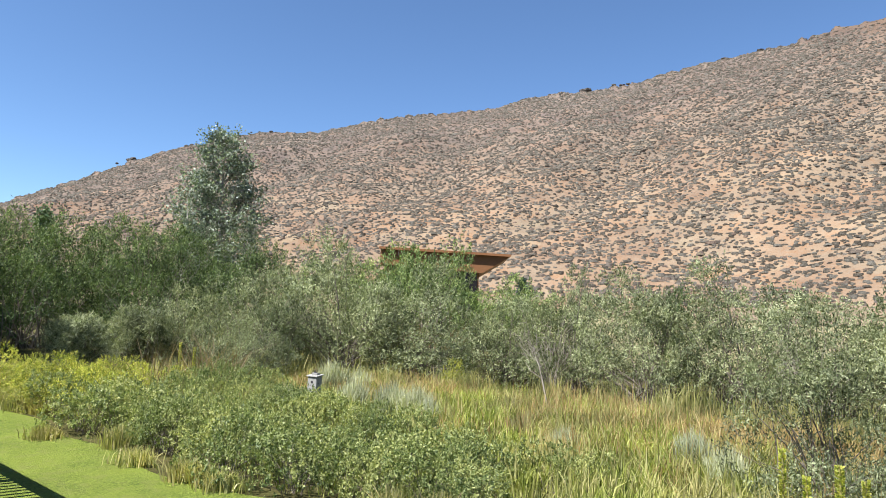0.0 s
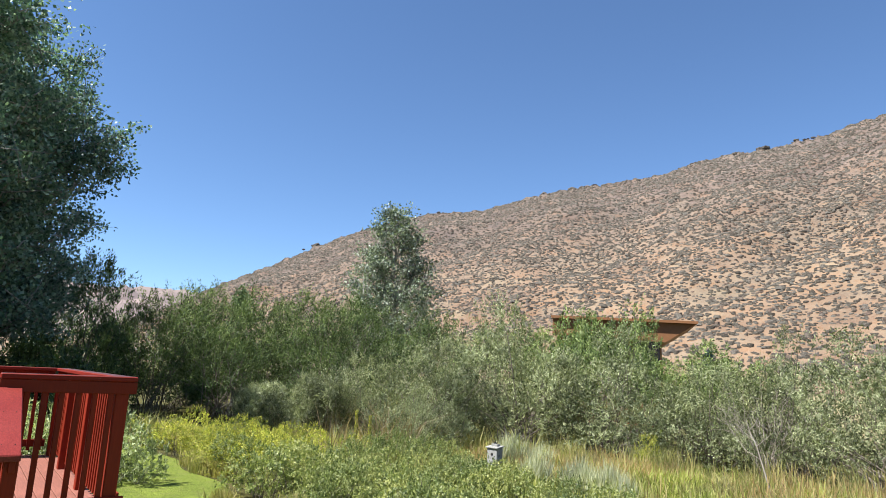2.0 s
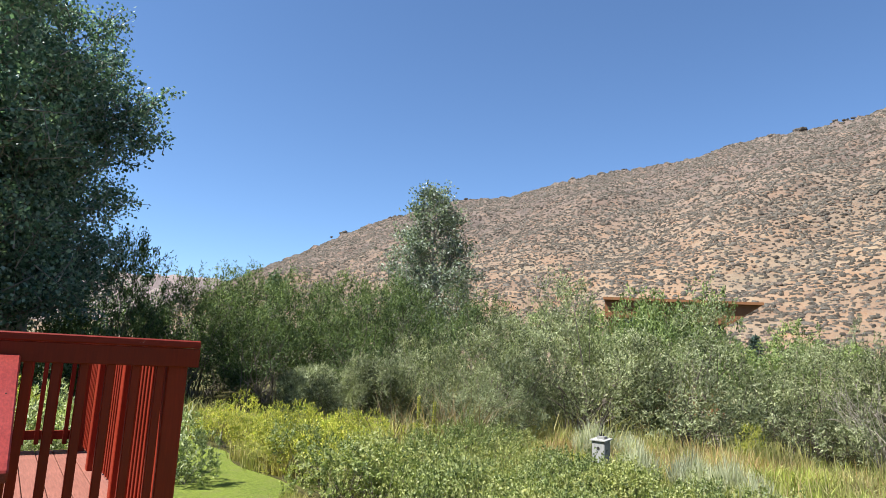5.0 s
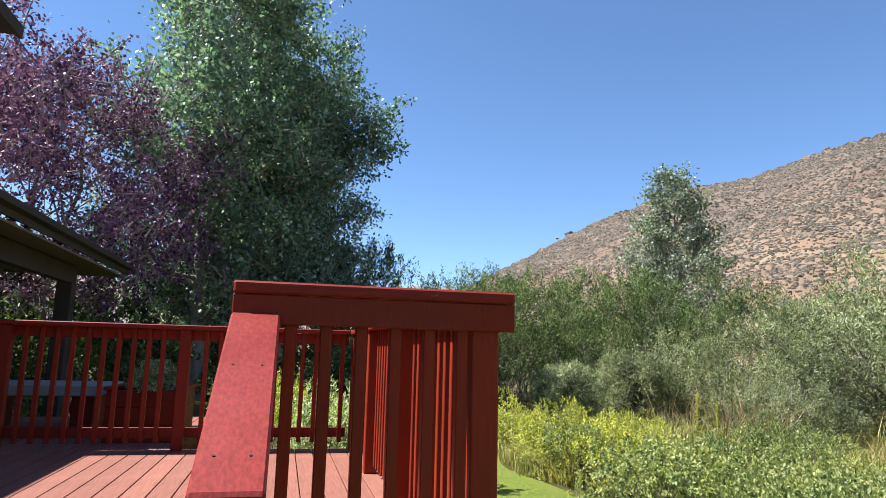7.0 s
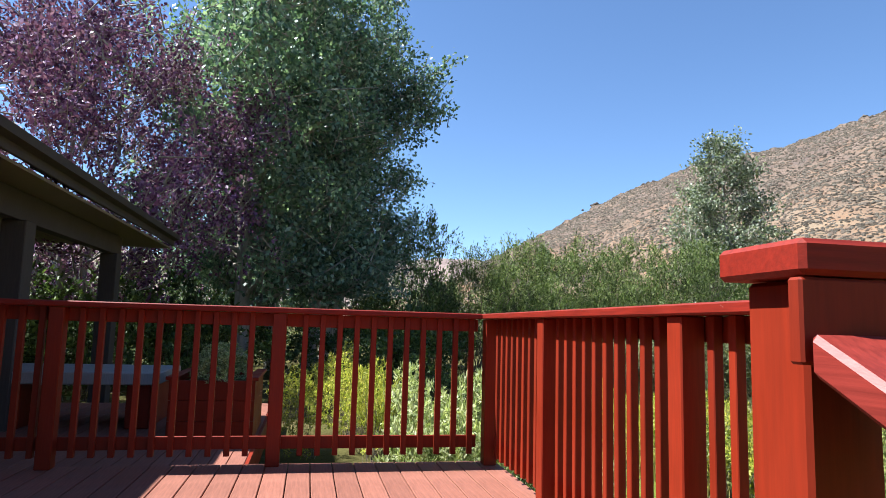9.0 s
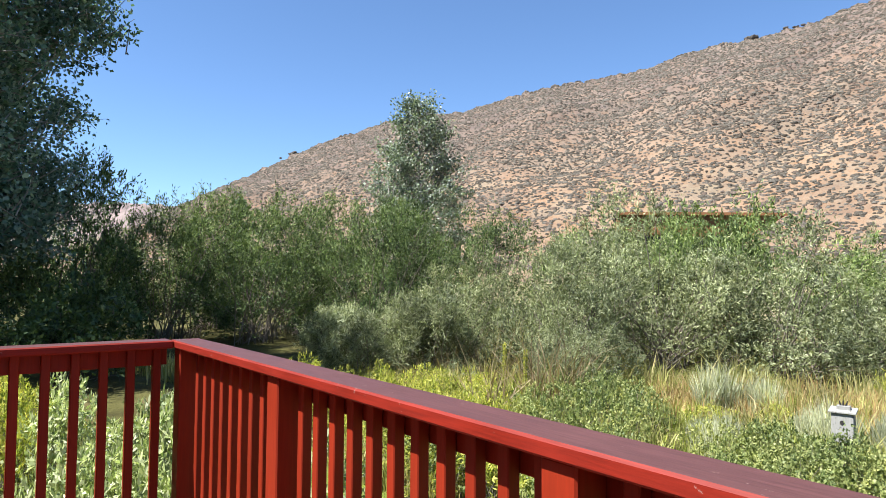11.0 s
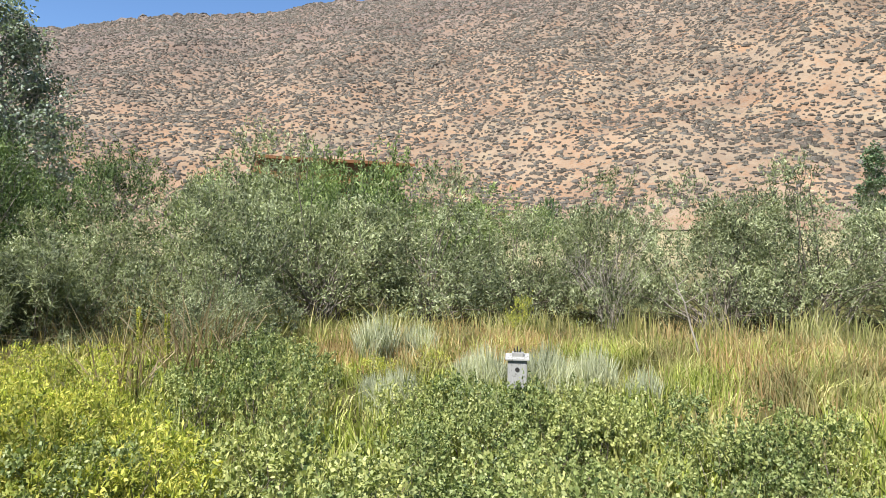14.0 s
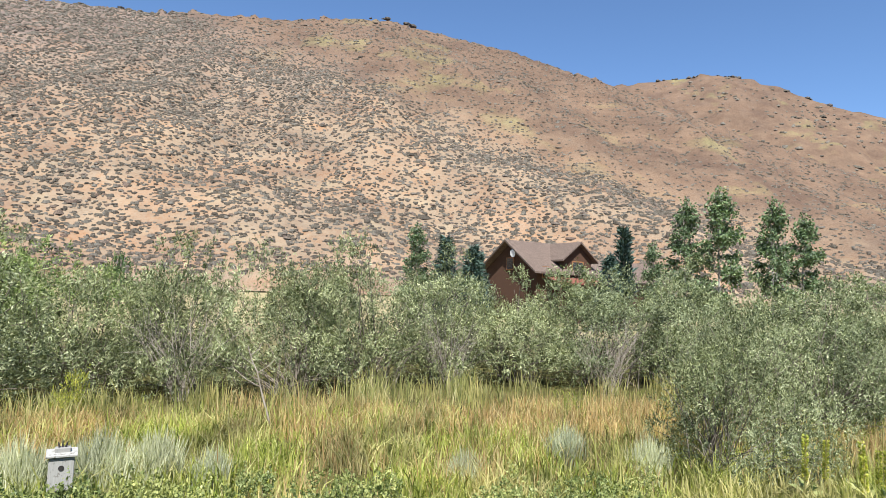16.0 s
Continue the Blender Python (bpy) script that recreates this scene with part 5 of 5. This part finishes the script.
def planter(x0, x1, y0, y1, z1, label):
    root = empty("planter_box", (0, 0, 0))
    z0 = 0.337
    k = 3
    for i in range(k):
        a, b = z0 + (z1 - z0) * i / k + 0.002, z0 + (z1 - z0) * (i + 1) / k - 0.002
        part("plank", box_bm((x0, y0, a), (x1, y0 + 0.035, b), 0.003), M["rail"], root)
        part("plank", box_bm((x0, y1 - 0.035, a), (x1, y1, b), 0.003), M["rail"], root)
        part("plank", box_bm((x1 - 0.035, y0 + 0.036, a), (x1, y1 - 0.036, b), 0.003), M["rail"], root)
        part("plank", box_bm((x0, y0 + 0.036, a), (x0 + 0.035, y1 - 0.036, b), 0.003), M["rail"], root)
    part("rim", box_bm((x0 - 0.03, y0 - 0.03, z1), (x1 + 0.03, y0 + 0.08, z1 + 0.035), 0.004), M["rail"], root)
    part("rim", box_bm((x0 - 0.03, y1 - 0.08, z1), (x1 + 0.03, y1 + 0.03, z1 + 0.035), 0.004), M["rail"], root)
    part("soil", box_bm((x0 + 0.036, y0 + 0.036, z1 - 0.08), (x1 - 0.036, y1 - 0.036, z1 - 0.05), 0.0), M["soil"], root)
    tagged(root, label, "planter")


planter(-7.4, -6.2, -2.5, -1.7, 0.92, "red-painted wooden planter box on the lower deck")
for i in range(5):
    shrub("planter_plant", GARDEN, (-7.2 + i * 0.22, -2.1, 0.86), i * 1.1, (0.32, 0.34, 0.42), "green leafy plant in the planter box", "plant", "planter plants")


def ledge():
    root = empty("stone_bench", (0, 0, 0))
    part("seat", box_bm((-8.2, -5.7, 0.80), (-6.9, -2.75, 0.93), 0.012), M["stone"], root)
    for y in (-5.4, -4.2, -2.95):
        part("support", box_bm((-8.1, y - 0.12, 0.337), (-7.0, y + 0.12, 0.798), 0.01), M["rail"], root, "red painted wooden support")
    tagged(root, "pale stone-topped bench under the porch edge", "bench")


ledge()

# garden beyond the deck end
for i in range(9):
    x, y = -9.6 - rf.random() * 2.6, -1.4 + rf.random() * 1.6
    shrub("goldenrod_clump", GOLD[i % 2], (x, y, gz(x, y) - 0.03), rf.uniform(0, 6.28), (0.5, 0.5, rf.uniform(0.8, 1.25)), "tall yellow-green flowering garden clump", "wildflower", "goldenrod clumps")
for i in range(8):
    x, y = -6.4 - rf.random() * 2.2, -1.2 + rf.random() * 1.3
    shrub("goldenrod_clump", GOLD[i % 2], (x, y, gz(x, y) - 0.03), rf.uniform(0, 6.28), (0.42, 0.42, rf.uniform(0.9, 1.3)), "tall yellow-green flowering garden clump", "wildflower", "goldenrod clumps")
for i in range(20):
    x, y = -4.75 - rf.random() * 2.4, -0.35 + rf.random() * 1.8
    shrub("leafy_shrub", GARDEN, (x, y, gz(x, y) - 0.03), rf.uniform(0, 6.28), (0.45, 0.45, rf.uniform(0.7, 1.25)), "pale variegated garden shrub behind the deck end", "shrub", "shrubs behind the deck")
for i in range(16):
    x, y = -11.5 - rf.random() * 9, -9.0 + rf.random() * 11.5
    shrub("garden_shrub", UNDER, (x, y, gz(x, y) - 0.03), rf.uniform(0, 6.28), (1.35, 1.35, rf.uniform(1.5, 3.0)), "dark green garden shrub under the trees", "shrub", "shrubs under the trees")

for i, (x, y, hh) in enumerate(((-12.6, -5.2, 2.6), (-13.2, -6.8, 3.0), (-13.0, -8.6, 3.2), (-14.6, -4.2, 2.8), (-16.2, -5.4, 3.2), (-17.0, -8.4, 3.6))):
    shrub("garden_shrub", UNDER, (x, y, gz(x, y) - 0.03), i * 1.9, (1.5, 1.5, hh), "dark green garden shrub under the trees", "shrub", "shrubs under the trees")


# ---- houses across the meadow ----
def shed_roof_house():
    a = radians(33.6)
    cx, cy = 5.5 - math.sin(a) * 39, -1 + math.cos(a) * 39
    root = empty("modern_house", (cx, cy, gz(cx, cy)), 38.6)
    root.scale = (0.65, 0.65, 0.65)
    top = (5.2 - gz(cx, cy)) / 0.65
    part("roof", prism_bm([(0.6, top), (0.6, top - 0.16), (-11.4, top + 0.12), (-11.4, top + 0.28)], "y", -2.2, 9.0), M["grey_paint"], root, "dark low-slope roof with deep overhang")
    part("soffit", prism_bm([(0.55, top - 0.17), (-1.9, top - 1.75), (-11.3, top - 1.3), (-11.3, top + 0.1)], "y", -1.9, 8.8), M["cedar"], root, "warm cedar soffit")
    part("wall", box_bm((-11.0, -0.9, -0.2), (-2.2, 8.0, top - 1.45), 0.0), M["cedar"], root)
    for k in range(3):
        part("window", box_bm((-4.6 - k * 2.6 + 0.1, -0.95, 2.6), (-2.35 - k * 2.6, -0.88, top - 1.5), 0.0), M["glass"], root)
    part("fascia", prism_bm([(0.62, top + 0.01), (0.62, top - 0.2), (-11.4, top + 0.08), (-11.4, top + 0.3)], "y", -2.26, -2.2), M["cedar"], root, "brown fascia board")
    tagged(root, "modern cedar house with slanted overhanging roof among willows", "house")


shed_roof_house()


def gable_block(root, x0, x1, y0, y1, eave, ridge, over, wall_mat):
    """Walls and roof, ridge along x, gable ends at x0 and x1."""
    ym = (y0 + y1) / 2
    part("wall", prism_bm([(y0, -0.4), (y0, eave), (ym, ridge - 0.12), (y1, eave), (y1, -0.4)], "x", x0, x1), wall_mat, root)
    k = (ridge - eave) / (ym - y0)
    e0 = eave - over * k
    part("roof", prism_bm([(y0 - over, e0), (ym, ridge), (y1 + over, e0), (y1 + over, e0 + 0.2), (ym, ridge + 0.22), (y0 - over, e0 + 0.2)], "x", x0 - over, x1 + over), M["shingle"], root, "brown shingled gable roof")


def lodge():
    px, py = ray_place(-25.6, 71)
    root = empty("lodge", (px, py, gz(px, py)), 18)
    t = 8.2 - gz(px, py)
    # main gable seen from its side, ridge along x
    gable_block(root, -3.6, 4.6, 0, 8.5, t - 2.9, t, 0.9, M["log"])
    # front dormer
    ym, w = 2.1, 2.05
    dz = t - 0.02
    prof = [(ym - w, t - 3.6), (ym - w, dz - 1.6), (ym, dz - 0.15), (ym + w, dz - 1.6), (ym + w, t - 3.6)]
    part("dormer_wall", prism_bm(prof, "y", -0.25, 3.6), M["log"], root)
    part("dormer_roof", prism_bm([(ym - w - 0.6, dz - 2.05), (ym, dz), (ym + w + 0.6, dz - 2.05), (ym + w + 0.6, dz - 1.86), (ym, dz + 0.2), (ym - w - 0.6, dz - 1.86)], "y", -0.8, 4.2), M["shingle"], root)
    win = part("window", box_bm((ym - 0.85, -0.33, t - 3.35), (ym + 0.85, -0.26, t - 1.95), 0.0), M["cedar"], root, "wood-framed window")
    for k in range(2):
        part("pane", box_bm((ym - 0.74 + k * 0.78, -0.36, t - 3.22), (ym - 0.04 + k * 0.78, -0.335, t - 2.08), 0.0), M["glass"], win)
    for x, z in ((-2.3, t - 3.3),):
        w2 = part("window", box_bm((x - 0.5, -0.07, z - 0.6), (x + 0.5, -0.005, z + 0.6), 0.0), M["cedar"], root, "wood-framed window")
        part("pane", box_bm((x - 0.4, -0.1, z - 0.5), (x + 0.4, -0.075, z + 0.5), 0.0), M["glass"], w2)
    gw = part("window", box_bm((-3.68, 3.6, t - 3.1), (-3.605, 4.9, t - 1.7), 0.0), M["cedar"], root, "wood-framed window")
    part("pane", box_bm((-3.71, 3.72, t - 2.98), (-3.682, 4.78, t - 1.82), 0.0), M["glass"], gw)
    part("porch_roof", prism_bm([(-2.6, t - 4.55), (0.1, t - 3.7), (0.1, t - 3.55), (-2.6, t - 4.4)], "x", -2.6, 6.4), M["rust"], root, "rust-brown porch roof")
    for x in (-2.3, 0.4, 3.1, 6.0):
        part("porch_post", box_bm((x - 0.12, -2.4, -0.3), (x + 0.12, -2.16, t - 4.45), 0.0), M["log"], root)
    # long wing
    gable_block(root, 5.6, 19.0, 0.8, 7.6, t - 3.6, t - 1.5, 0.8, M["log"])
    for k in range(3):
        part("window", box_bm((8.2 + k * 3.6, 0.72, t - 5.0), (9.8 + k * 3.6, 0.79, t - 3.9), 0.0), M["glass"], root)
    dish = bmesh.new()
    bmesh.ops.create_cone(dish, cap_ends=True, segments=20, radius1=0.42, radius2=0.3, depth=0.12, matrix=pose(-4.3, 3.0, t - 1.35, 0, 80, 0))
    part("dish", dish, M["white"], root, "round white dish on the gable")
    tagged(root, "dark log lodge with gabled brown roofs and dormer", "house")


lodge()
